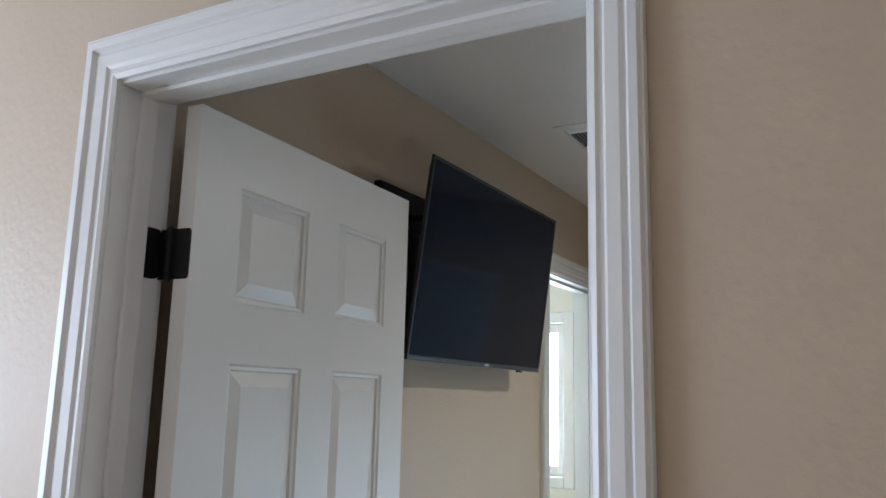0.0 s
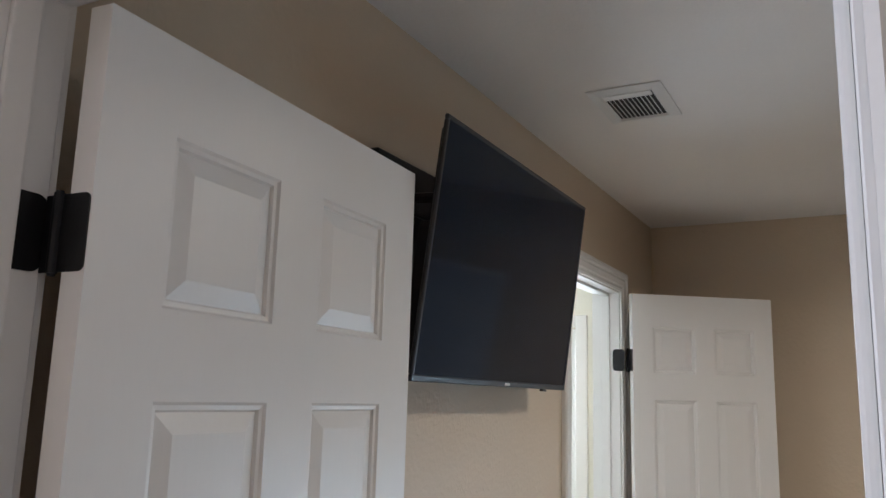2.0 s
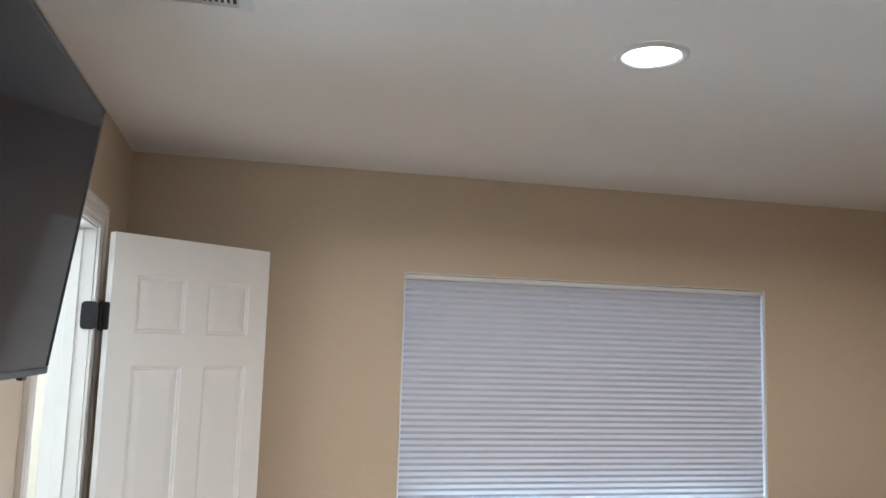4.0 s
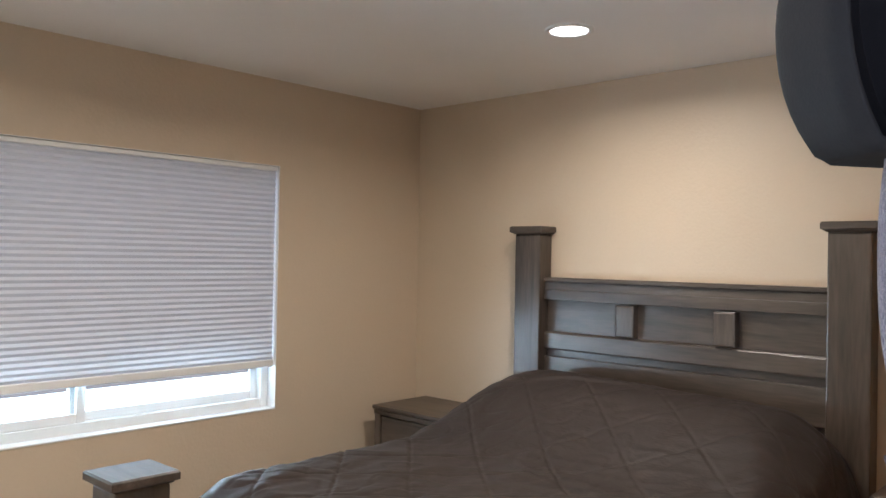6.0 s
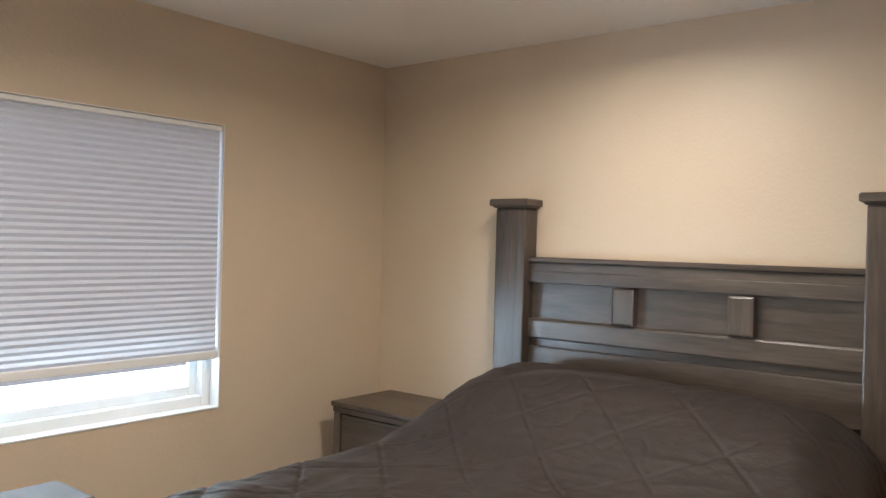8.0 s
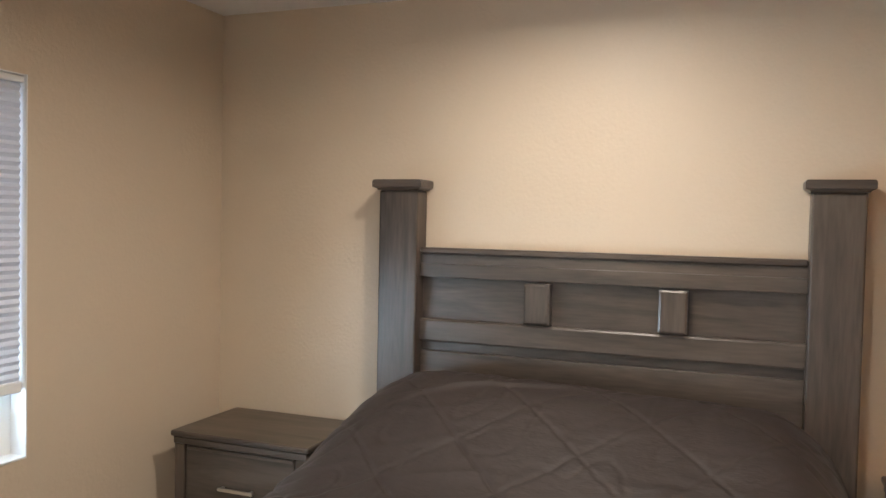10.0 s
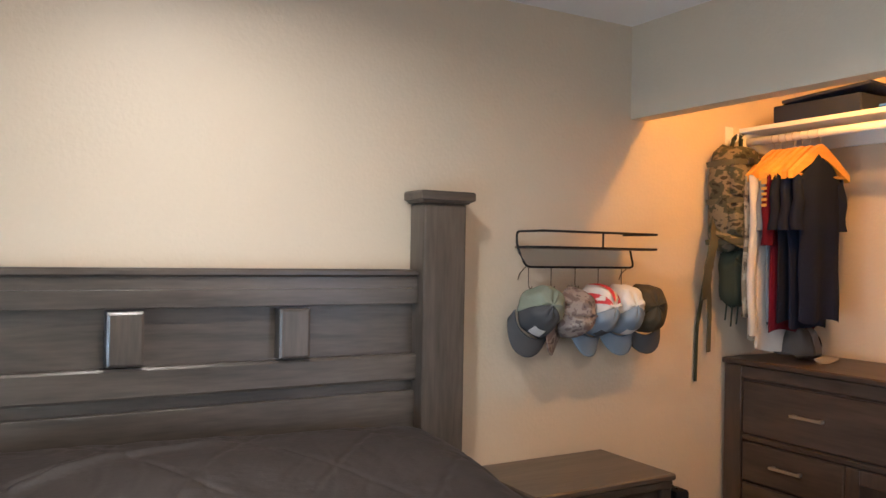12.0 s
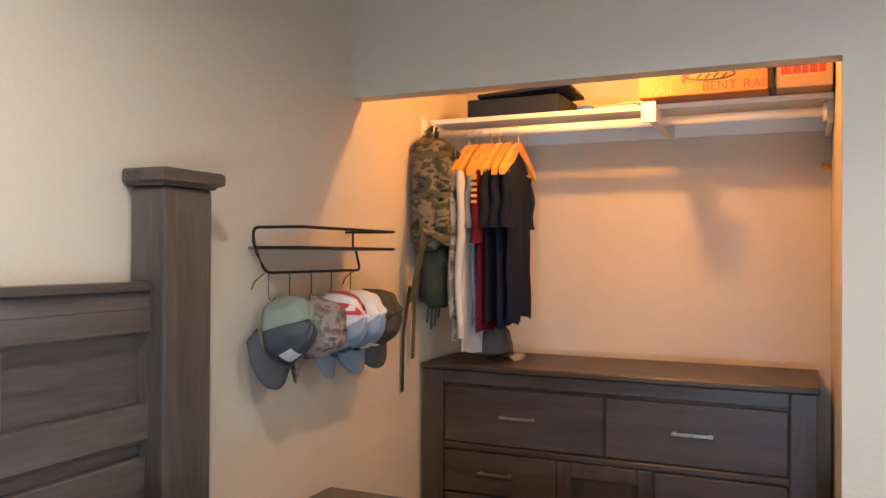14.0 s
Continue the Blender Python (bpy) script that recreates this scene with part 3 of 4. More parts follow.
bed = thing("bed", (2.7, 1.645, 0), "dark grey-brown wooden bed with tall square posts and a panelled headboard", "bed")
post(bed, XF, XB, PY0, PY0 + PW, 1.690, "headboard_post")
post(bed, XF, XB, PY1 - PW, PY1, 1.690, "headboard_post")
a, b = PY0 + PW, PY1 - PW
bm = bmesh.new()
box(bm, 3.758, 3.812, a, b, 1.366, 1.4165, bevel=0.004, seg=4)
box(bm, 3.763, 3.812, a, b, 1.417, 1.452)
part("top_rail", bm, WOODY, bed)
part("rail_cap", boxes((3.750, 3.818, a, b, 1.4525, 1.476), bevel=0.006), WOODY, bed)
part("headboard_panel", boxes((3.794, 3.810, a, b, 0.45, 1.3655)), WOODY, bed)
bm = chamfered(3.764, 3.7935, a, b, 1.120, 1.205, 0.0041, 0.0078)
part("middle_rail", bm, WOODY, bed)
bm = bmesh.new()
box(bm, 3.772, 3.7935, a, b, 0.93, 1.085, bevel=0.005, seg=4)
part("lower_rail", bm, WOODY, bed)
for y in (1.386, 1.857):
    bm = chamfered(3.748, 3.7938, y - 0.047, y + 0.047, 1.211, 1.358, 0.0040, 0.0075, 0.0075)
    part("block", bm, WOODZ, bed, "raised square block")
FX0, FX1 = 1.585, 1.765
post(bed, FX0, FX1, PY0, PY0 + PW, 0.84, "footboard_post")
post(bed, FX0, FX1, PY1 - PW, PY1, 0.84, "footboard_post")
part("footboard", boxes((1.63, 1.72, a, b, 0.18, 0.60), bevel=0.006), WOODY, bed)
for y in (PY0 + 0.05, PY1 - 0.08):
    part("side_rail", boxes((FX1, XF, y, y + 0.03, 0.22, 0.42), bevel=0.004), WOODX, bed)
part("mattress", boxes((FX1 + 0.03, XF - 0.01, PY0 + 0.09, PY1 - 0.10, 0.425, 0.72), bevel=0.05), MATTRESS, bed)


def smooth(a, b, t):
    t = min(1, max(0, (t - a) / (b - a)))
    return t * t * (3 - 2 * t)


def comforter():
    """Quilted cover: a broad crown, raised over the pillows, hanging over the sides."""
    yc = (PY0 + PY1) / 2
    rows = []
    nx, ns = 360, 460
    for i in range(nx + 1):
        x = 1.795 + (3.735 - 1.795) * i / nx
        head = smooth(2.82, 3.54, x)
        top = 0.805 + 0.225 * head - 0.05 * smooth(3.60, 3.74, x) - 0.085 * (1 - smooth(1.79, 2.05, x))
        r = 0.13 + 0.17 * head
        rv = 0.12 + 0.20 * head
        hw = 0.815 - 0.015 * head
        flat = hw - r
        row = []
        for j in range(ns + 1):
            s = (2 * j / ns - 1) * (flat + 1.45 * r + 0.42)
            q, sg = abs(s), 1 if s >= 0 else -1
            if q < flat:
                y, z, ny, nz = q, top, 0, 1
            elif q < flat + 1.45 * r:
                t = (q - flat) / (1.45 * r) * math.pi / 2
                y, z, ny, nz = flat + r * math.sin(t), top - rv * (1 - math.cos(t)), math.sin(t), math.cos(t)
            else:
                d = q - flat - 1.45 * r
                y, z, ny, nz = hw + 0.02 * math.sin(x * 23 + 2 * sg) * min(1, d * 5), top - rv - d, 1, 0
            # quilting seams on the diagonal, and creases
            u, v = (x + s) / 0.36 + 0.3, (x - s) / 0.36
            u, v = u + 0.018 * noise.noise(Vector((x * 3.0, s * 3.0, 1.0))), v + 0.018 * noise.noise(Vector((x * 3.0, s * 3.0, 6.0)))
            seam = min(abs(u - round(u)), abs(v - round(v))) * 0.36 / 1.414
            h = 0.0055 * (1 - math.exp(-(seam / 0.0065) ** 2)) * (0.75 + 0.5 * noise.noise(Vector((x * 2.2, s * 2.2, 5.0)))) * (1 - 0.3 * head)
            p = Vector((x * 2.6 + s * 1.4, s * 5.0 - x * 1.1, 0.3))
            h += 0.007 * noise.noise(p) + 0.004 * noise.noise(p * 2.7)
            ridge = 1 - abs(noise.noise(Vector((x * 3.1 - s * 2.0, s * 3.0 + x * 5.0, 4.1))))
            h += 0.0045 * max(0, ridge - 0.78) / 0.22 * (0.35 + 0.65 * max(ny, 1 - head))
            pucker = noise.noise(Vector((x * 26, s * 9, 2.0))) * math.exp(-(seam / 0.05) ** 2)
            h += 0.0045 * pucker
            crease = 1 - abs(noise.noise(Vector((x * 7.0 + s * 5.0, s * 8.0 - x * 2.0, 7.7))))
            h -= 0.0045 * max(0, crease - 0.86) / 0.14 * (0.4 + 0.6 * noise.noise(Vector((x * 1.7, s * 1.7, 9.0))))
            # one long fold across the pillow
            d = x - (3.55 - 0.62 * s * s)
            fold = smooth(-0.08, 0.12, s) * (1 - smooth(0.42, 0.58, s))
            h += fold * (0.014 * math.exp(-((d + 0.020) / 0.016) ** 2) - 0.018 * math.exp(-(d / 0.010) ** 2))
            row.append((x, yc + sg * (y + h * ny), z + h * nz + 0.028 * head * max(-1, min(1, s / hw))))
        rows.append(row)
    return grid_mesh(rows)


cf = tagged(part("comforter", comforter(), QUILT, smooth=True), "dark taupe quilted comforter with diamond stitching spread over the bed", "comforter")
sol = cf.modifiers.new("thickness", "SOLIDIFY")
sol.thickness, sol.offset = 0.012, -1

# ---- nightstands ----


def handle(parent, x, y0, y1, z, axis="y"):
    """A bar pull on two posts, standing off to the front."""
    bm = bmesh.new()
    if axis == "y":
        box(bm, x - 0.026, x - 0.018, y0, y1, z - 0.006, z + 0.006, bevel=0.003, seg=2)
        for y in (y0 + 0.012, y1 - 0.012):
            box(bm, x - 0.020, x, y - 0.006, y + 0.006, z - 0.006, z + 0.006, bevel=0.0015)
    else:
        box(bm, y0, y1, x + 0.018, x + 0.026, z - 0.006, z + 0.006, bevel=0.003, seg=2)
        for y in (y0 + 0.012, y1 - 0.012):
            box(bm, y - 0.006, y + 0.006, x, x + 0.020, z - 0.006, z + 0.006, bevel=0.0015)
    return part("handle", bm, GREYMETAL, parent, "satin nickel bar pull")


def nightstand(yc, zt, x0):
    x1, y0, y1 = 3.812, yc - 0.285, yc + 0.285
    ns = thing("nightstand", (3.61, yc, 0), "dark grey-brown wooden nightstand with two drawers beside the bed", "nightstand", "nightstands beside the bed")
    part("top", boxes((x0 - 0.012, x1, y0 - 0.012, y1 + 0.012, zt - 0.022, zt), bevel=0.005), WOODY, ns)
    part("cornice", boxes((x0 - 0.004, x1 - 0.002, y0 - 0.004, y1 + 0.004, zt - 0.050, zt - 0.0225), bevel=0.004), WOODY, ns)
    part("body", boxes((x0 + 0.022, x1 - 0.004, y0, y1, 0.09, zt - 0.0505)), WOODZ, ns)
    for y in (y0, y1 - 0.045):
        part("stile", boxes((x0, x0 + 0.0215, y, y + 0.045, 0.0, zt - 0.0505), bevel=0.003), WOODZ, ns)
    for z0, z1 in ((0.435, 0.715), (0.125, 0.415)):
        d = part("drawer", boxes((x0 + 0.004, x0 + 0.0218, y0 + 0.050, y1 - 0.050, z0, z1), bevel=0.003), WOODY, ns)
        for q in (z0 + 0.004, z1 - 0.014):
            part("drawer_moulding", boxes((x0 - 0.001, x0 + 0.0038, y0 + 0.056, y1 - 0.056, q, q + 0.010), bevel=0.001), WOODY, d)
        handle(d, x0 + 0.0038, yc - 0.075, yc + 0.075, (z0 + z1) / 2)
    return ns


nightstand(2.872, 0.768, 3.405)
nightstand(0.440, 0.798, 3.440)

# ---- closet ----
SY, SZ = -0.62, 2.088            # shelf front edge and top
sf = thing("closet_shelf", (3.1, -0.85, 2.0), "white painted closet shelf on wall cleats with one long bracket", "shelf")
part("board", boxes((CX0 + 0.002, W - 0.002, -0.998, SY, SZ - 0.019, SZ), bevel=0.002), SHELFWHITE, sf)
part("cleat", boxes((CX0 + 0.021, W - 0.021, -0.998, -0.980, SZ - 0.075, SZ - 0.0195), bevel=0.002), SHELFWHITE, sf)
part("cleat", boxes((CX0 + 0.002, CX0 + 0.0205, -0.998, SY - 0.03, SZ - 0.100, SZ - 0.0195), bevel=0.002), SHELFWHITE, sf)
part("cleat", boxes((W - 0.0205, W - 0.002, -0.998, SY - 0.03, SZ - 0.100, SZ - 0.0195), bevel=0.002), SHELFWHITE, sf)
bm = boxes((2.908, 2.940, -0.9795, -0.4705, SZ - 0.076, SZ - 0.0195), (2.898, 2.949, -0.470, -0.458, SZ - 0.090, SZ - 0.019), bevel=0.003)
part("bracket", bm, SHELFWHITE, sf, "white bracket arm reaching past the shelf")
RZ, RY = 2.027, -0.640
rod = thing("closet_rod", (3.1, RY, RZ), "round white closet hanging rod in wall sockets", "closet rod")
for x0, x1 in ((CX0 + 0.021, 2.9075), (2.9405, W - 0.021)):
    bm = bmesh.new()
    tube(bm, [(x0, RY, RZ), (x1, RY, RZ)], 0.017, 16)
    part("bar", bm, SHELFWHITE, rod, smooth=True)
for x, s in ((CX0 + 0.0215, 1), (W - 0.0215, -1)):
    bm = bmesh.new()
    tube(bm, [(x, RY, RZ), (x + s * 0.014, RY, RZ)], 0.032, 20)
    part("socket", bm, SHELFWHITE, rod)


def dresser():
    x0, x1, yf, yb, zt = 2.393, 3.812, -0.532, -0.992, 1.115
    d = thing("dresser", (3.1, -0.75, 0), "dark brown wooden dresser with bar pulls standing in the closet", "dresser")
    part("top", boxes((x0 - 0.006, x1 + 0.004, yb, yf + 0.012, zt - 0.024, zt), bevel=0.005), DRESSX, d)
    part("body", boxes((x0 + 0.006, x1 - 0.006, yb, yf - 0.020, 0.07, zt - 0.0245)), DRESSZ, d)
    for a, b in ((x0 + 0.002, x0 + 0.083), (x1 - 0.088, x1 - 0.002)):
        part("stile", boxes((a, b, yf - 0.0195, yf, 0.0, zt - 0.0245), bevel=0.003), DRESSZ, d)
    a, b = x0 + 0.0835, x1 - 0.0885
    part("top_rail", boxes((a, b, yf - 0.0195, yf - 0.0005, zt - 0.074, zt - 0.0245), bevel=0.003), DRESSX, d)
    m = 3.090
    part("rail", boxes((a, b, yf - 0.0195, yf - 0.004, 0.785, 0.808), bevel=0.004), DRESSX, d)
    part("rail", boxes((a, b, yf - 0.0195, yf - 0.004, 0.07, 0.12), bevel=0.004), DRESSX, d)

    def drawer(p, q, z0, z1, pull):
        w = part("drawer", boxes((p + 0.003, q - 0.003, yf - 0.0193, yf - 0.005, z0, z1), bevel=0.005), DRESSX, d)
        c = pull
        handle(w, yf - 0.006, c - 0.070, c + 0.070, (z0 + z1) / 2 + 0.004, "x")
    drawer(m, b, 0.812, 1.030, 3.414)
    drawer(a, m, 0.812, 1.030, 2.783)
    for z0, z1 in ((0.620, 0.780), (0.375, 0.612), (0.125, 0.368)):
        drawer(3.268, b, z0, z1, 3.504)
        drawer(a, 2.917, z0, z1, 2.690)
    p, q = 2.917, 3.268
    door = part("door", boxes((p + 0.003, p + 0.055, yf - 0.0193, yf - 0.005, 0.125, 0.780), (q - 0.055, q - 0.003, yf - 0.0193, yf - 0.005, 0.125, 0.780), (p + 0.0555, q - 0.0555, yf - 0.0193, yf - 0.005, 0.725, 0.780), (p + 0.0555, q - 0.0555, yf - 0.0193, yf - 0.005, 0.125, 0.180), bevel=0.003), DRESSZ, d)
    part("door_panel", boxes((p + 0.0555, q - 0.0555, yf - 0.0193, yf - 0.014, 0.1805, 0.7245)), DRESSZ, door)


dresser()

# boxes and papers on the shelf
KRAFT = material("brown_cardboard", (0.42, 0.27, 0.15), 0.85, 0.08, 8, 160, 0.2)
ORANGEBOX = material("orange_printed_card", (0.44, 0.16, 0.012), 0.6, 0.06, 8, 160, 0.1)
DARKBOX = material("dark_blue_card", (0.014, 0.020, 0.048), 0.6, 0.2, 10, 200, 0.2, spec=0.2)
REDINK = material("red_ink", (0.34, 0.05, 0.015), 0.6, 0.05, 20, 200, 0.0)
FADEDINK = material("faded_ink", (0.55, 0.24, 0.03), 0.6, 0.05, 20, 200, 0.0)
BLACKINK = material("black_ink", (0.03, 0.03, 0.03), 0.6, 0.05, 20, 200, 0.0)
PAPER = material("white_paper", (0.75, 0.73, 0.70), 0.8, 0.03, 20, 200, 0.05)
BLUEPLASTIC = material("blue_plastic", (0.02, 0.10, 0.45), 0.4, 0.05, 20, 200, 0.0)


def lettering(body, size, at, mat, parent, shear=0.0):
    cu = bpy.data.curves.new("lettering", "FONT")
    cu.body, cu.size, cu.shear, cu.extrude = body, size, shear, 0.0004
    ob = new("lettering", cu)
    ob.matrix_basis = pose(*at, 90, 0, 180)
    bpy.context.view_layer.update()
    me = bpy.data.meshes.new_from_object(ob.evaluated_get(bpy.context.evaluated_depsgraph_get()))
    me.transform(ob.matrix_basis)
    bpy.data.objects.remove(ob)
    me.materials.clear()
    me.materials.append(mat)
    txt = new("lettering", me)
    txt.parent = parent
    txt.matrix_parent_inverse = parent.matrix_basis.inverted()
    return txt


z = SZ + 0.0008
bx = thing("storage_box", (3.48, -0.78, z), "dark blue cardboard box with a loose lid on the closet shelf", "box")
part("body", boxes((3.290, 3.672, -0.90, -0.640, z, z + 0.072), bevel=0.004), DARKBOX, bx)
bm = moved(boxes((-0.20, 0.175, -0.13, 0.130, 0.0, 0.014), bevel=0.003), pose(3.455, -0.765, z + 0.082, 2, 3.5, 2))
part("lid", bm, DARKBOX, bx)
bx = thing("rail_box", (2.76, -0.75, z), "long orange printed cardboard box lettered in red, jutting past the shelf", "box")
YB = -0.500
part("body", boxes((2.543, 2.965, -0.96, YB, z, z + 0.088), bevel=0.003), ORANGEBOX, bx)
lettering("BENT", 0.046, (2.752, YB + 0.0005, z + 0.010), REDINK, bx)
lettering("RAIL", 0.046, (2.622, YB + 0.0005, z + 0.009), REDINK, bx)
lettering("RAIL", 0.046, (2.930, YB + 0.0005, z + 0.009), FADEDINK, bx)
bm = bmesh.new()
tube(bm, [(2.726 + 0.080 * math.cos(q), YB + 0.0007, z + 0.064 + 0.017 * math.sin(q)) for q in [2 * math.pi * i / 24 for i in range(24)]], 0.004, 6, True, 0.3)
part("emblem", bm, BLACKINK, bx)
for k, dx in enumerate((-0.040, -0.012, 0.016, 0.042)):
    bm = tube(bmesh.new(), [(2.726 + dx, YB + 0.0007, z + 0.054), (2.726 + dx - 0.014, YB + 0.0007, z + 0.064 + 0.004 * (k % 2)), (2.726 + dx - 0.006, YB + 0.0007, z + 0.076)], 0.0045, 6, flat=0.3)
    part("emblem_stroke", bm, BLACKINK, bx)
part("print_mark", boxes((2.806, 2.818, YB + 0.0002, YB + 0.0012, z + 0.042, z + 0.072)), REDINK, bx)
bx = thing("parcel_box", (2.44, -0.75, z), "brown cardboard box with faded red print", "box")
part("body", boxes((2.352, 2.522, -0.96, YB - 0.003, z, z + 0.155), bevel=0.003), KRAFT, bx)
for i, (p, q) in enumerate(((2.372, 2.392), (2.396, 2.420), (2.424, 2.442), (2.446, 2.470), (2.474, 2.505))):
    part("print_bar", boxes((p, q, YB - 0.0028, YB - 0.002, z + 0.044, z + 0.074 + 0.012 * (i == 4))), REDINK, bx)
part("print_bar", boxes((2.380, 2.495, YB - 0.0028, YB - 0.002, z + 0.027, z + 0.035)), FADEDINK, bx)
tp = thing("black_strip", (2.533, -0.60, z), "black strap standing between the boxes", "strap")
part("strip", boxes((2.525, 2.540, -0.640, YB + 0.006, z, z + 0.130), bevel=0.003), BLACKPLASTIC, tp)
pp = thing("paper_stack", (3.08, -0.72, z), "small stack of papers and folders on the shelf", "papers")
for i, (dx, t) in enumerate(((0.0, 0.010), (0.012, 0.006), (-0.03, 0.004))):
    part("sheet", moved(boxes((-0.07 + 0.012 * i, 0.08 - 0.02 * i, -0.09, 0.07, 0, t - 0.0004), bevel=0.001), pose(3.065 + dx, -0.72, z + (0, 0.010, 0.016)[i], 0, 0, 4 * i)), PAPER if i != 1 else KRAFT, pp)
tagged(part("blue_case", boxes((3.160, 3.218, -0.70, -0.630, z, z + 0.014), bevel=0.004), BLUEPLASTIC), "small flat blue plastic case on the shelf", "case")

# ---- clothes on the rod ----


def hanger(x, tilt):
    hg = thing("clothes_hanger", (x, RY, RZ), "golden varnished wooden clothes hanger on the closet rod", "hanger", "wooden hangers on the rod")
    bm = bmesh.new()
    rows = []
    for i in range(21):
        t = i / 20 * 2 - 1
        y, zz = RY + 0.168 * t, RZ - 0.044 - 0.115 * abs(t) ** 1.15
        h = 0.054 - 0.026 * abs(t)
        rows.append([(x - 0.011 + tilt * t, y, zz), (x + 0.011 + tilt * t, y, zz), (x + 0.011 + tilt * t, y, zz - h), (x - 0.011 + tilt * t, y, zz - h)])
    bm = grid_mesh(rows, True)
    bm.verts.ensure_lookup_table()
    bm.faces.new(bm.verts[:4])
    bm.faces.new(bm.verts[-4:])
    part("yoke", bm, HANGWOOD, hg)
    bm = bmesh.new()
    tube(bm, [(x - tilt * 0.95, RY - 0.160, RZ - 0.170), (x + tilt * 0.95, RY + 0.160, RZ - 0.170)], 0.006, 8)
    part("trouser_bar", bm, HANGWOOD, hg)
    bm = bmesh.new()
    pts = [(x, RY, RZ - 0.050), (x, RY, RZ - 0.030)]
    for i in range(9):
        q = -math.pi / 2 + i / 8 * math.pi * 1.35
        pts.append((x, RY + 0.0195 * math.cos(q), RZ + 0.0195 * math.sin(q)))
    tube(bm, pts, 0.0015, 6)
    part("hook", bm, GREYMETAL, hg, "thin metal hook")


def garment(name, x, mat, label, hem, half=0.158, thick=0.020, sleeve=0.2, front=None, seed=1, category="shirt"):
    """A shirt hanging edge-on from a hanger: body, two sleeves and a collar."""
    g = thing(name, (x, RY, RZ - 0.1), label, category, "clothes on the rod")
    top = RZ - 0.066
    rows = []
    for i in range(17):
        t = i / 16
        row = []
        for j in range(24):
            q = 2 * math.pi * j / 24
            w = half * (0.97 - 0.10 * smooth(0.1, 0.5, t))
            yy = w * math.cos(q)
            sh = 0.128 * abs(math.cos(q)) ** 1.1 * (1 - t)
            z_ = top - sh - t * (top - hem)
            d = thick * (0.45 + 0.55 * smooth(0, 0.2, t)) * (1 + 0.4 * math.sin(5 * q + seed) * t)
            fold = 0.010 * math.sin(yy * 36 + seed * 2.1) * smooth(0.1, 0.9, t) + 0.006 * noise.noise(Vector((yy * 9, t * 4, seed)))
            row.append((x + d * math.sin(q) + fold, RY + yy, z_ + 0.008 * math.sin(3 * q + seed) * t))
        rows.append(row)
    bm = grid_mesh(rows, True)
    bm.verts.ensure_lookup_table()
    bm.faces.new(bm.verts[:24])
    part("body", bm, mat, g, smooth=True)
    for s in (-1, 1):
        rows = []
        y0, z0 = RY + s * (half - 0.012), top - 0.118
        for i in range(9):
            t = i / 8
            cy, cz, r = y0 + s * (0.030 * t - 0.02 * t * t), z0 - sleeve * t, 0.036 + 0.016 * t if sleeve < 0.3 else 0.042 - 0.012 * t
            row = []
            for j in range(12):
                q = 2 * math.pi * j / 12
                row.append((x + 0.55 * r * math.sin(q) * 0.8 + 0.006 * math.sin(t * 9 + seed), cy + r * 0.6 * math.cos(q), cz + 0.022 * math.cos(q) * s * (1 - t)))
            rows.append(row)
        bm = grid_mesh(rows, True)
        part("sleeve", bm, mat, g, smooth=True)
    return g


WHITECLOTH = cloth("white_knit", (0.52, 0.49, 0.46))
GREYCLOTH = cloth("grey_jersey", (0.20, 0.22, 0.25))
REDCLOTH = cloth("crimson_jersey", (0.095, 0.005, 0.012))
NAVYCLOTH = cloth("navy_jersey", (0.0085, 0.012, 0.028))
CHARCOAL = cloth("charcoal_jersey", (0.010, 0.012, 0.021))
CAMOTAN = patterned("tan_camouflage", [(0.10, 0.075, 0.05), (0.26, 0.21, 0.14), (0.40, 0.34, 0.25), (0.16, 0.13, 0.09)], 22)
CAMOGREEN = patterned("green_camouflage", [(0.014, 0.013, 0.009), (0.046, 0.048, 0.029), (0.150, 0.122, 0.078), (0.034, 0.027, 0.017)], 19, stretch=(1, 1, 1.6))
xs = [3.664, 3.632, 3.600, 3.568, 3.534, 3.498, 3.455]
for i, x in enumerate(xs):
    hanger(x, 0.006 * math.sin(2.3 * i))
garment("camouflage_shirt", 3.664, CAMOTAN, "tan camouflage long-sleeved shirt on a hanger", 1.20, sleeve=0.55, seed=1)
garment("white_shirt", 3.628, WHITECLOTH, "white knitted long-sleeved shirt on a hanger", 1.165, half=0.170, thick=0.022, sleeve=0.62, seed=2)
garment("grey_shirt", 3.600, GREYCLOTH, "blue-grey T-shirt on a wooden hanger", 1.275, half=0.150, thick=0.014, seed=3)
red = garment("red_shirt", 3.568, REDCLOTH, "crimson T-shirt with a yellow sleeve flag on a hanger", 1.245, thick=0.016, sleeve=0.26, seed=4)
garment("dark_shirt", 3.534, CHARCOAL, "charcoal T-shirt on a wooden hanger", 1.285, thick=0.016, seed=5)
garment("navy_shirt", 3.498, NAVYCLOTH, "dark navy T-shirt on a wooden hanger", 1.265, half=0.145, thick=0.018, seed=6)
garment("navy_shirt", 3.455, NAVYCLOTH, "dark navy T-shirt on the outermost hanger", 1.290, half=0.135, thick=0.020, seed=7)
YELLOWINK = material("yellow_print", (0.55, 0.30, 0.04), 0.7, 0.05, 20, 200, 0.0)
y = RY + 0.158 + 0.022
for k in range(5):
    bm = boxes((3.556, 3.580, y + 0.0015, y + 0.0035, 1.735 + 0.022 * k, 1.746 + 0.022 * k + (0.012 if k == 4 else 0)))
    part("flag_stripe", bm, YELLOWINK, red)


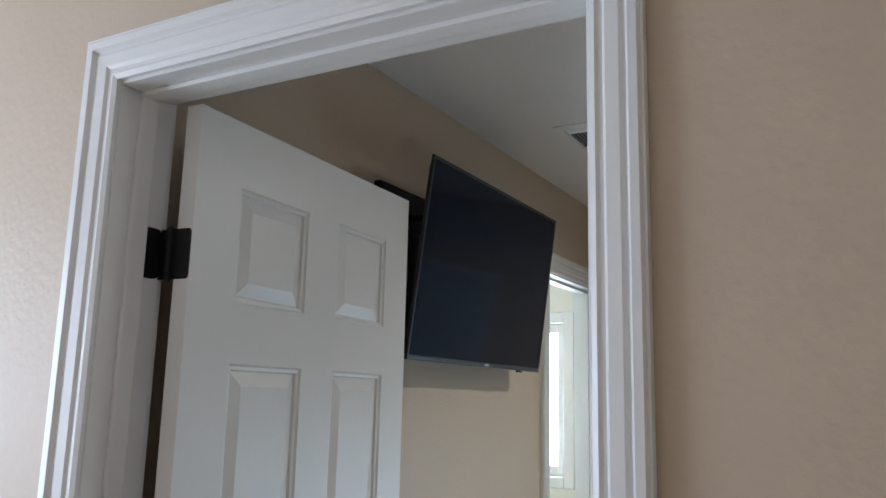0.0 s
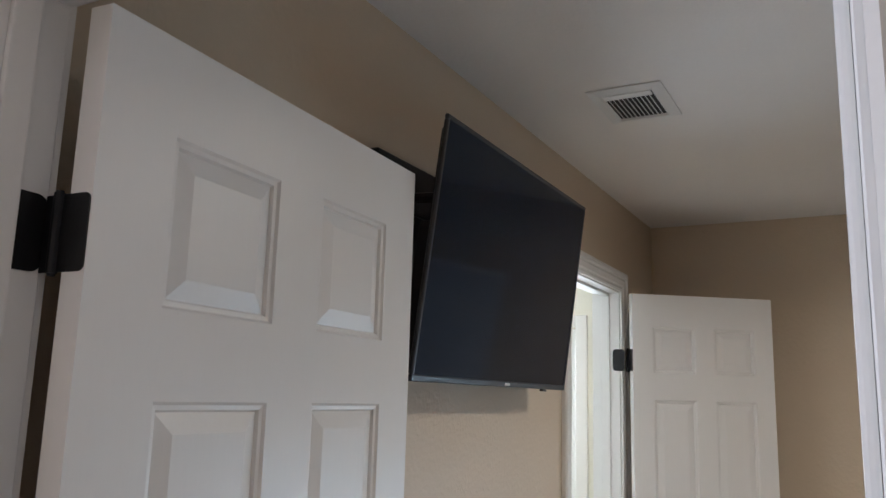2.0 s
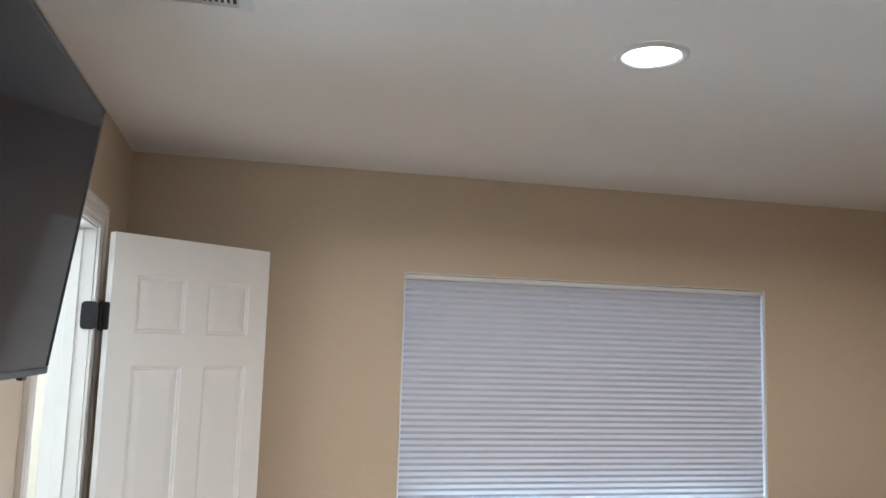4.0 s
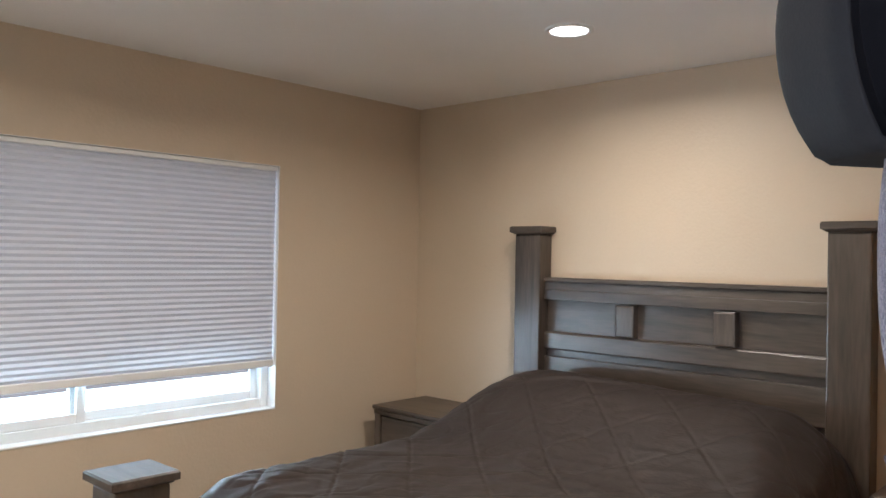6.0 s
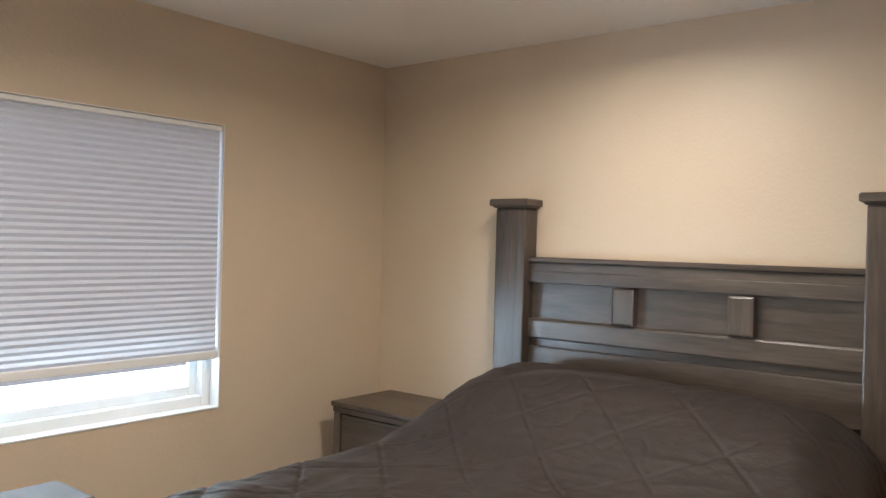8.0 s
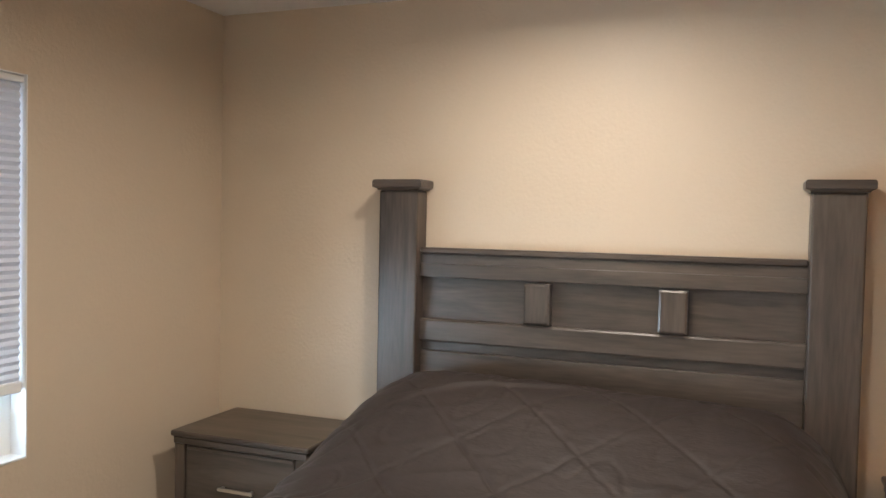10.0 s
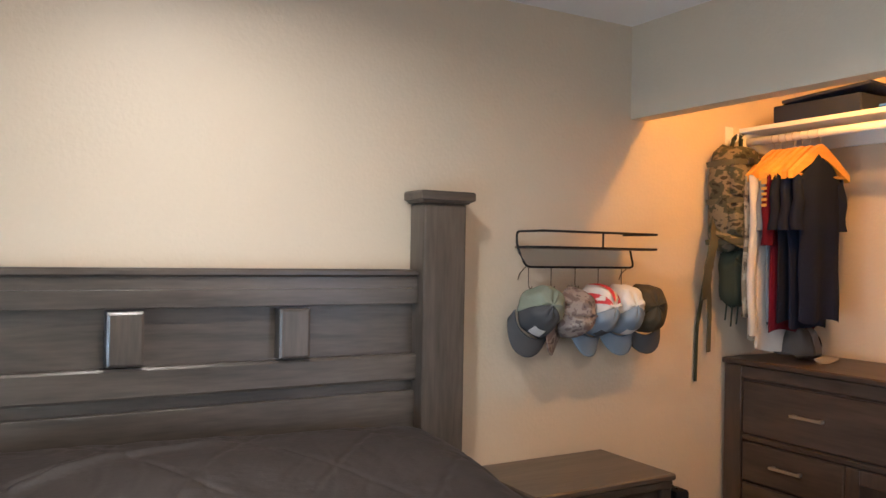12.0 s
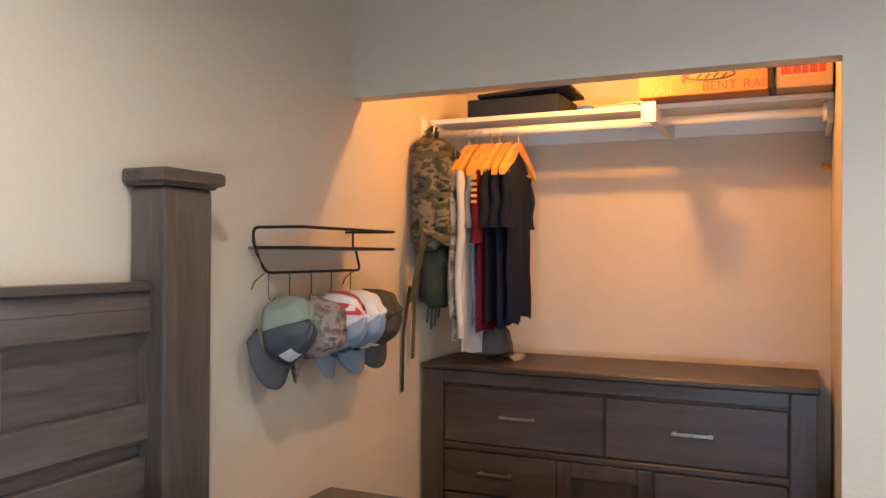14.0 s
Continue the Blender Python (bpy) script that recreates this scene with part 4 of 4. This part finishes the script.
# ---- caps ----
def cap_parts(parent, m, front_mat, back_mat, brim_mat, patch=None, stripe=None, squash=1.0):
    """A baseball cap: crown axis +z, brim towards -y, in the pose m."""
    rx, ry, hz = 0.076, 0.094, 0.110 * squash

    def crown(a0, a1, mat, name):
        rows = []
        for i in range(13):
            t = i / 12
            row = []
            for j in range(25):
                q = a0 + (a1 - a0) * j / 24
                e = math.cos(t * math.pi / 2) ** 0.62
                groove = 1 - 0.012 * math.exp(-((((q / math.pi * 3) % 1) - 0.5) ** 2) / 0.002) * (1 - t)
                dent = 1 + 0.115 * noise.noise(Vector((math.cos(q) * 2, math.sin(q) * 2, t * 3 + a0)))
                row.append((rx * e * math.cos(q) * groove * dent, ry * e * math.sin(q) * groove * dent, hz * math.sin(t * math.pi / 2) * dent))
            rows.append(row)
        ob = part(name, moved(grid_mesh(rows), m), mat, parent, smooth=True)
        s = ob.modifiers.new("thickness", "SOLIDIFY")
        s.thickness = 0.0025
        return ob
    crown(math.pi * 1.12, math.pi * 1.88, front_mat, "crown_front")
    crown(-math.pi * 0.12, math.pi * 1.12, back_mat, "crown_back")
    rows = []
    for i in range(9):
        t = i / 8
        row = []
        for j in range(19):
            q = math.pi * (1.08 + 0.84 * j / 18)
            c = (j / 18 - 0.5) * 2
            reach = 0.072 * t * (1 - 0.55 * abs(c) ** 2.5)
            row.append(((rx + 0.004) * math.cos(q) * (1 + 0.05 * t), (ry + 0.002) * math.sin(q) - reach, -0.004 - 0.028 * c * c * (0.35 + 0.65 * t) - 0.010 * t))
        rows.append(row)
    br = part("brim", moved(grid_mesh(rows), m), brim_mat, parent, smooth=True)
    s = br.modifiers.new("thickness", "SOLIDIFY")
    s.thickness = 0.004
    bm = bmesh.new()
    bmesh.ops.create_uvsphere(bm, u_segments=10, v_segments=6, radius=0.007, matrix=Matrix.Translation((0, 0, hz + 0.001)))
    part("button", moved(bm, m), back_mat, parent, smooth=True)
    if patch:
        rows = []
        for i in range(5):
            row = []
            for j in range(7):
                q, t = math.pi * (1.40 + 0.20 * j / 6), 0.16 + 0.26 * i / 4
                e = math.cos(t * math.pi / 2) ** 0.62
                row.append((rx * 1.045 * e * math.cos(q), ry * 1.045 * e * math.sin(q), hz * 1.02 * math.sin(t * math.pi / 2)))
            rows.append(row)
        part("patch", moved(grid_mesh(rows), m), patch, parent, smooth=True)
    if stripe:
        for k in range(3):
            rows = []
            for i in range(9):
                row = []
                for j in range(4):
                    q, t = math.pi * (0.15 + 0.34 * k + 0.15 * j / 3), 0.05 + 0.9 * i / 8
                    e = math.cos(t * math.pi / 2) ** 0.62
                    row.append((rx * 1.05 * e * math.cos(q), ry * 1.05 * e * math.sin(q), hz * 1.035 * math.sin(t * math.pi / 2)))
                rows.append(row)
            part("stripe", moved(grid_mesh(rows), m), stripe, parent, smooth=True)


# hat rack on the east wall
hr = thing("wall_rack", (W, 0.36, 1.50), "black wire wall rack with a plank shelf and hooks", "wall rack")
HOOKMETAL = material("worn_bronze_wire", (0.16, 0.12, 0.09), 0.4, 0.1, 30, 300, 0.05, metal=0.8)
FXR, LX = 3.642, 3.777
bm = tube(bmesh.new(), arc([(W - 0.001, 0.030, 1.612), (FXR, 0.030, 1.612), (FXR, 0.556, 1.612), (LX + 0.024, 0.556, 1.612), (LX + 0.024, 0.556, 1.557), (FXR, 0.556, 1.557), (FXR, 0.030, 1.557), (W - 0.001, 0.030, 1.557)], 5, 0.018), 0.0042, 8)
part("front_hoop", bm, BLACKMETAL, hr, smooth=True)
bm = tube(bmesh.new(), arc([(LX + 0.024, 0.556, 1.590), (LX + 0.020, 0.556, 1.555), (LX, 0.531, 1.487), (LX, 0.023, 1.487), (LX + 0.014, 0.030, 1.557)], 5, 0.022), 0.0042, 8)
part("lower_loop", bm, BLACKMETAL, hr, smooth=True)
for y in (0.297,):
    part("strut", tube(bmesh.new(), [(FXR, y, 1.557), (FXR, y, 1.612)], 0.0035, 8), BLACKMETAL, hr)
for y in (0.53, 0.05):
    part("wall_arm", tube(bmesh.new(), arc([(LX + 0.004, y, 1.487), (W - 0.012, y, 1.462), (W - 0.003, y, 1.440)], 4, 0.012), 0.0018, 6), HOOKMETAL, hr, smooth=True)
part("plank", boxes((FXR + 0.006, W - 0.002, 0.040, 0.546, 1.5515, 1.5605), bevel=0.002), PLANK, hr, "brown wooden plank")
HOOKS = [0.520, 0.420, 0.310, 0.200, 0.085]
for y in HOOKS:
    part("hook", tube(bmesh.new(), arc([(LX, y, 1.487), (LX, y, 1.418), (LX - 0.016, y, 1.408), (LX - 0.022, y, 1.420)], 4, 0.008), 0.0019, 6), HOOKMETAL, hr, smooth=True)

SAGE = cloth("sage_mesh", (0.235, 0.25, 0.195))
DKGREY = cloth("dark_grey_twill", (0.075, 0.075, 0.080))
PALEBLUE = cloth("pale_blue_twill", (0.215, 0.26, 0.325))
WHITECAP = cloth("white_twill", (0.66, 0.63, 0.60))
REDPRINT = cloth("red_twill", (0.50, 0.055, 0.06))
BLACKCLOTH = cloth("black_twill", (0.012, 0.012, 0.015))
NAVYBRIM = cloth("navy_twill", (0.015, 0.022, 0.055))
OLIVE = cloth("dark_olive_twill", (0.075, 0.060, 0.038))
BROWNCAMO = patterned("brown_camouflage", [(0.075, 0.052, 0.046), (0.17, 0.12, 0.105), (0.28, 0.22, 0.19), (0.11, 0.08, 0.07)], 34)
CAPS = [
    ("sage and dark grey baseball cap with a white patch", DKGREY, SAGE, DKGREY, WHITECAP, None, 27, -14),
    ("brown camouflage baseball cap hanging by its strap", BROWNCAMO, BROWNCAMO, BROWNCAMO, None, None, 30, 34),
    ("pale blue baseball cap with a red and white striped crown", PALEBLUE, WHITECAP, PALEBLUE, DKGREY, REDPRINT, 12, 8),
    ("white and pale blue baseball cap with a small patch", PALEBLUE, WHITECAP, PALEBLUE, WHITECAP, None, 2, -6),
    ("dark olive baseball cap hanging at the end of the rack", OLIVE, OLIVE, DKGREY, None, None, -4, -14),
]
for (label, fm, bmx, brm, pat, stripe, lean, turn), y in zip(CAPS, (0.515, 0.395, 0.272, 0.138, 0.016)):
    c = thing("baseball_cap", (3.70, y, 1.33), label, "cap", "caps on the wall rack")
    # crown faces the room, brim hangs down
    m = Matrix.Translation((3.742, y - 0.010, 1.330)) @ pose(0, 0, 0, lean, 0, 0) @ pose(0, 0, 0, 0, 0, turn) @ pose(0, 0, 0, 0, -78, 0) @ pose(0, 0, 0, 0, 0, -90)
    cap_parts(c, m, fm, bmx, brm, pat, stripe)

# cap lying on the dresser
c = thing("baseball_cap", (3.60, -0.66, 1.115), "faded brown cap with a tan brim lying on the dresser", "cap")
cap_parts(c, pose(3.585, -0.700, 1.1485, 0, 0, -25), cloth("faded_brown_twill", (0.13, 0.112, 0.098)), cloth("dark_taupe_twill", (0.085, 0.076, 0.070)), cloth("worn_tan_twill", (0.26, 0.215, 0.165)), BLACKCLOTH)

# ---- backpack on the closet side wall ----


def pouch(cx, cy, cz, rx, ry, rz, seed, power=0.55, rough=0.10):
    """A stuffed fabric pocket: a soft-cornered block with lumps and sagging folds."""
    rows = []
    for i in range(15):
        v = -math.pi / 2 + math.pi * i / 14
        row = []
        for j in range(24):
            q = 2 * math.pi * j / 24
            a = [math.cos(v) * math.cos(q), math.cos(v) * math.sin(q), math.sin(v)]
            p = [math.copysign(abs(c) ** power, c) for c in a]
            k = 1 + rough * noise.noise(Vector((p[0] * 1.7 + seed, p[1] * 1.7, p[2] * 2.6))) + 0.35 * rough * noise.noise(Vector((p[0] * 5, p[1] * 5 + seed, p[2] * 8)))
            row.append((min(W - 0.003, cx + rx * p[0] * k), cy + ry * p[1] * k, cz + rz * p[2] * k))
        rows.append(row)
    return grid_mesh(rows, True)


def band(points, half, thick=0.0022):
    """A flat strap along points, standing upright with its width in the vertical or along the wall."""
    pts = arc(points, 5, 0.03)
    rows = []
    for k, p in enumerate(pts):
        d = (pts[min(k + 1, len(pts) - 1)] - pts[max(k - 1, 0)]).normalized()
        wide = d.cross(Vector((1, 0, 0)))
        wide = wide.normalized() if wide.length > 0.2 else Vector((0, 0, 1))
        n = wide.cross(d).normalized() * thick
        w = wide * half * (1 + 0.10 * math.sin(k * 1.7))
        rows.append([p - w - n, p + w - n, p + w + n, p - w + n])
    bm = grid_mesh(rows, True)
    bm.verts.ensure_lookup_table()
    bm.faces.new(bm.verts[:4])
    bm.faces.new(bm.verts[-4:])
    return bm


def backpack():
    bp = thing("backpack", (3.74, -0.53, 1.4), "green camouflage backpack with pouches and loose straps hanging on the wall", "backpack")
    GREEN = cloth("dark_green_webbing", (0.040, 0.048, 0.034))
    TAN = cloth("olive_webbing", (0.090, 0.083, 0.055))
    part("bag", pouch(W - 0.068, -0.520, 1.770, 0.064, 0.118, 0.215, 1.3), CAMOGREEN, bp, smooth=True)
    part("top_flap", pouch(W - 0.070, -0.530, 1.945, 0.060, 0.100, 0.050, 4.2, 0.7), CAMOGREEN, bp, smooth=True)
    for cy, cz, ry, rz, seed in ((-0.475, 1.850, 0.052, 0.070, 2.0), (-0.580, 1.840, 0.048, 0.085, 3.1), (-0.500, 1.690, 0.080, 0.078, 5.7), (-0.595, 1.665, 0.040, 0.060, 7.4)):
        part("pocket", pouch(W - 0.132, cy, cz, 0.030, ry, rz, seed, 0.6, 0.14), CAMOGREEN, bp, smooth=True)
    part("lower_pouch", pouch(W - 0.075, -0.545, 1.450, 0.060, 0.088, 0.125, 6.0, 0.7, 0.16), GREEN, bp, "dark green mesh pouch", True)
    part("grab_handle", tube(bmesh.new(), arc([(W - 0.02, -0.545, 1.97), (W - 0.03, -0.56, 2.045), (W - 0.05, -0.58, 2.045), (W - 0.06, -0.56, 1.97)], 5, 0.02), 0.011, 8, flat=0.4), GREEN, bp, smooth=True)
    for z0 in (1.925, 1.770, 1.605):
        w = part("webbing", band([(W - 0.030, -0.395, z0 - 0.012), (W - 0.150, -0.425, z0 - 0.004), (W - 0.170, -0.520, z0), (W - 0.150, -0.615, z0 + 0.004), (W - 0.030, -0.640, z0)], 0.011), TAN, bp)
        part("buckle", boxes((W - 0.180, W - 0.171, -0.505, -0.470, z0 - 0.015, z0 + 0.013), bevel=0.004), BLACKPLASTIC, w)
    for pts, r, mat in (
            ([(W - 0.06, -0.420, 1.69), (W - 0.095, -0.372, 1.60), (W - 0.075, -0.362, 1.48), (W - 0.035, -0.392, 1.36)], 0.024, TAN),
            ([(W - 0.12, -0.640, 1.64), (W - 0.165, -0.540, 1.575), (W - 0.150, -0.440, 1.600), (W - 0.080, -0.400, 1.640)], 0.021, CAMOGREEN),
            ([(W - 0.030, -0.390, 1.42), (W - 0.014, -0.370, 1.25), (W - 0.012, -0.366, 1.02)], 0.0085, GREEN),
            ([(W - 0.045, -0.400, 1.42), (W - 0.030, -0.425, 1.30), (W - 0.024, -0.428, 1.14)], 0.012, TAN),
            ([(W - 0.140, -0.560, 1.56), (W - 0.150, -0.500, 1.48), (W - 0.145, -0.440, 1.53)], 0.005, GREEN)):
        part("strap", band(pts, r), mat, bp, smooth=False)
    for k in range(4):
        y, z_ = -0.600 + 0.035 * k, 1.335 - 0.012 * (k % 2)
        part("cord_end", tube(bmesh.new(), [(W - 0.060, y, z_ + 0.03), (W - 0.055, y + 0.006, z_ - 0.05 - 0.02 * (k % 3))], 0.0035, 6), GREEN, bp)
    hk = thing("wall_hook", (W, -0.56, 2.02), "small white metal wall hook", "hook")
    part("plate", boxes((W - 0.004, W - 0.0005, -0.585, -0.535, 2.01, 2.09), bevel=0.0015), ENAMEL, hk)
    part("prong", tube(bmesh.new(), arc([(W - 0.004, -0.56, 2.03), (W - 0.045, -0.56, 2.022), (W - 0.05, -0.56, 2.055)], 4, 0.012), 0.004, 8), ENAMEL, hk, smooth=True)


backpack()

# ---- pegs beside the entry door ----
pg = thing("coat_rack", (1.35, 0, 1.86), "dark wooden peg rail on the wall beside the door", "coat rack")
part("board", boxes((1.10, 1.62, 0.0006, 0.020, 1.85, 1.94), bevel=0.004), WOODX, pg)
for x in (1.17, 1.36, 1.55):
    bm = tube(bmesh.new(), [(x, 0.020, 1.885), (x, 0.080, 1.893), (x, 0.120, 1.902), (x, 0.128, 1.903)], [0.009, 0.008, 0.011, 0.006], 10)
    part("peg", bm, WOODX, pg, smooth=True)
HELM = cloth("dark_grey_felt", (0.022, 0.023, 0.026), 0.8)
hat = thing("felt_hat", (1.17, 0.13, 1.65), "dark grey felt hat with a black inside hanging from a peg", "hat")


def hat_ring(r, x, sides=40):
    """One ring of the crown: tall oval, creased flat along its ridge, with a pinch in front."""
    ring = []
    for k in range(sides):
        q = 2 * math.pi * k / sides
        y, z_ = r * math.cos(q), r * 1.45 * math.sin(q)
        pinch = 0.030 * math.exp(-((y - 0.045) / 0.022) ** 2 - (z_ / 0.065) ** 2) * (1 - smooth(0.05, 0.11, x))
        ring.append((x + pinch, y, max(-0.116, min(0.105, z_))))
    return ring


hm = Matrix.Translation((1.20, 0.189, 1.752)) @ pose(0, 0, 0, 0, 0, 236) @ Matrix.Diagonal((0.92, 0.90, 0.90, 1))
rows = [hat_ring(r, x) for r, x in ((0.0, 0.0), (0.030, 0.001), (0.050, 0.004), (0.070, 0.010), (0.085, 0.020), (0.095, 0.036), (0.101, 0.062), (0.104, 0.100), (0.107, 0.130))]
ob = part("crown", moved(grid_mesh(rows, True), hm), HELM, hat, smooth=True)
s = ob.modifiers.new("thickness", "SOLIDIFY")
s.thickness = 0.004
rows = [[(x, 0.93 * y, 0.93 * z_) for x, y, z_ in hat_ring(r, a)] for r, a in ((0.0, 0.042), (0.06, 0.046), (0.09, 0.060), (0.100, 0.10), (0.103, 0.131))]
part("lining", moved(grid_mesh(rows, True), hm), BLACKCLOTH, hat, "black inner lining", True)
CHENILLE = material("lavender_grey_chenille", (0.25, 0.24, 0.31), 0.95, 0.25, 60, 420, 1.0, depth=0.006, sheen=0.4)
FRINGE = material("cream_fringe", (0.55, 0.52, 0.46), 0.95, 0.2, 60, 420, 1.0, depth=0.004)
rp = thing("robe_cord", (1.13, 0.12, 1.42), "lavender-grey chenille cord looped over a peg", "cord")
for k, (dx, dy, bot) in enumerate(((0.0, 0.0, 1.425), (0.012, -0.024, 1.45), (0.026, -0.048, 1.40))):
    pts = [(1.175 + dx, 0.098 + dy * 0.4, 1.915), (1.155 + dx, 0.108 + dy, 1.80), (1.15 + dx, 0.137 + dy, 1.62), (1.152 + dx, 0.135 + dy, 1.50), (1.16 + dx, 0.115 + dy, bot), (1.17 + dx, 0.095 + dy, bot + 0.01), (1.175 + dx, 0.080 + dy, 1.60), (1.18 + dx, 0.085 + dy * 0.5, 1.90)]
    part("cord", tube(bmesh.new(), arc(pts, 5, 0.05), 0.0105, 10), CHENILLE, rp, smooth=True)
bm = bmesh.new()
for k in range(14):
    q = k * 0.45
    tube(bm, [(1.158 + 0.006 * math.cos(q), 0.098 + 0.006 * math.sin(q), 1.585), (1.155 + 0.014 * math.cos(q), 0.098 + 0.014 * math.sin(q), 1.52 - 0.01 * (k % 3))], 0.0022, 5)
part("tassel", bm, FRINGE, rp, "cream fringe tassel")

# black case standing between the nightstand and the closet
bc = thing("black_case", (3.56, 0.10, 0), "slim black fabric case standing on the floor beside the nightstand", "case")
bm = bmesh.new()
box(bm, 3.44, 3.70, 0.068, 0.128, 0.0, 0.730, bevel=0.012, seg=2)
part("shell", bm, BLACKCLOTH, bc)
for k in range(4):
    part("rivet", tube(bmesh.new(), [(3.47 + 0.066 * k, 0.098, 0.7305), (3.47 + 0.066 * k, 0.098, 0.7345)], 0.006, 8), BLACKMETAL, bc)

# small brass hook on the closet's side wall
hk = thing("wall_hook", (CX0, -0.93, 1.87), "small brown wooden peg on the closet wall", "hook")
part("peg", tube(bmesh.new(), [(CX0 + 0.0005, -0.93, 1.868), (CX0 + 0.022, -0.93, 1.870), (CX0 + 0.034, -0.93, 1.876), (CX0 + 0.038, -0.93, 1.877)], [0.008, 0.007, 0.011, 0.005], 10), HANGWOOD, hk, smooth=True)
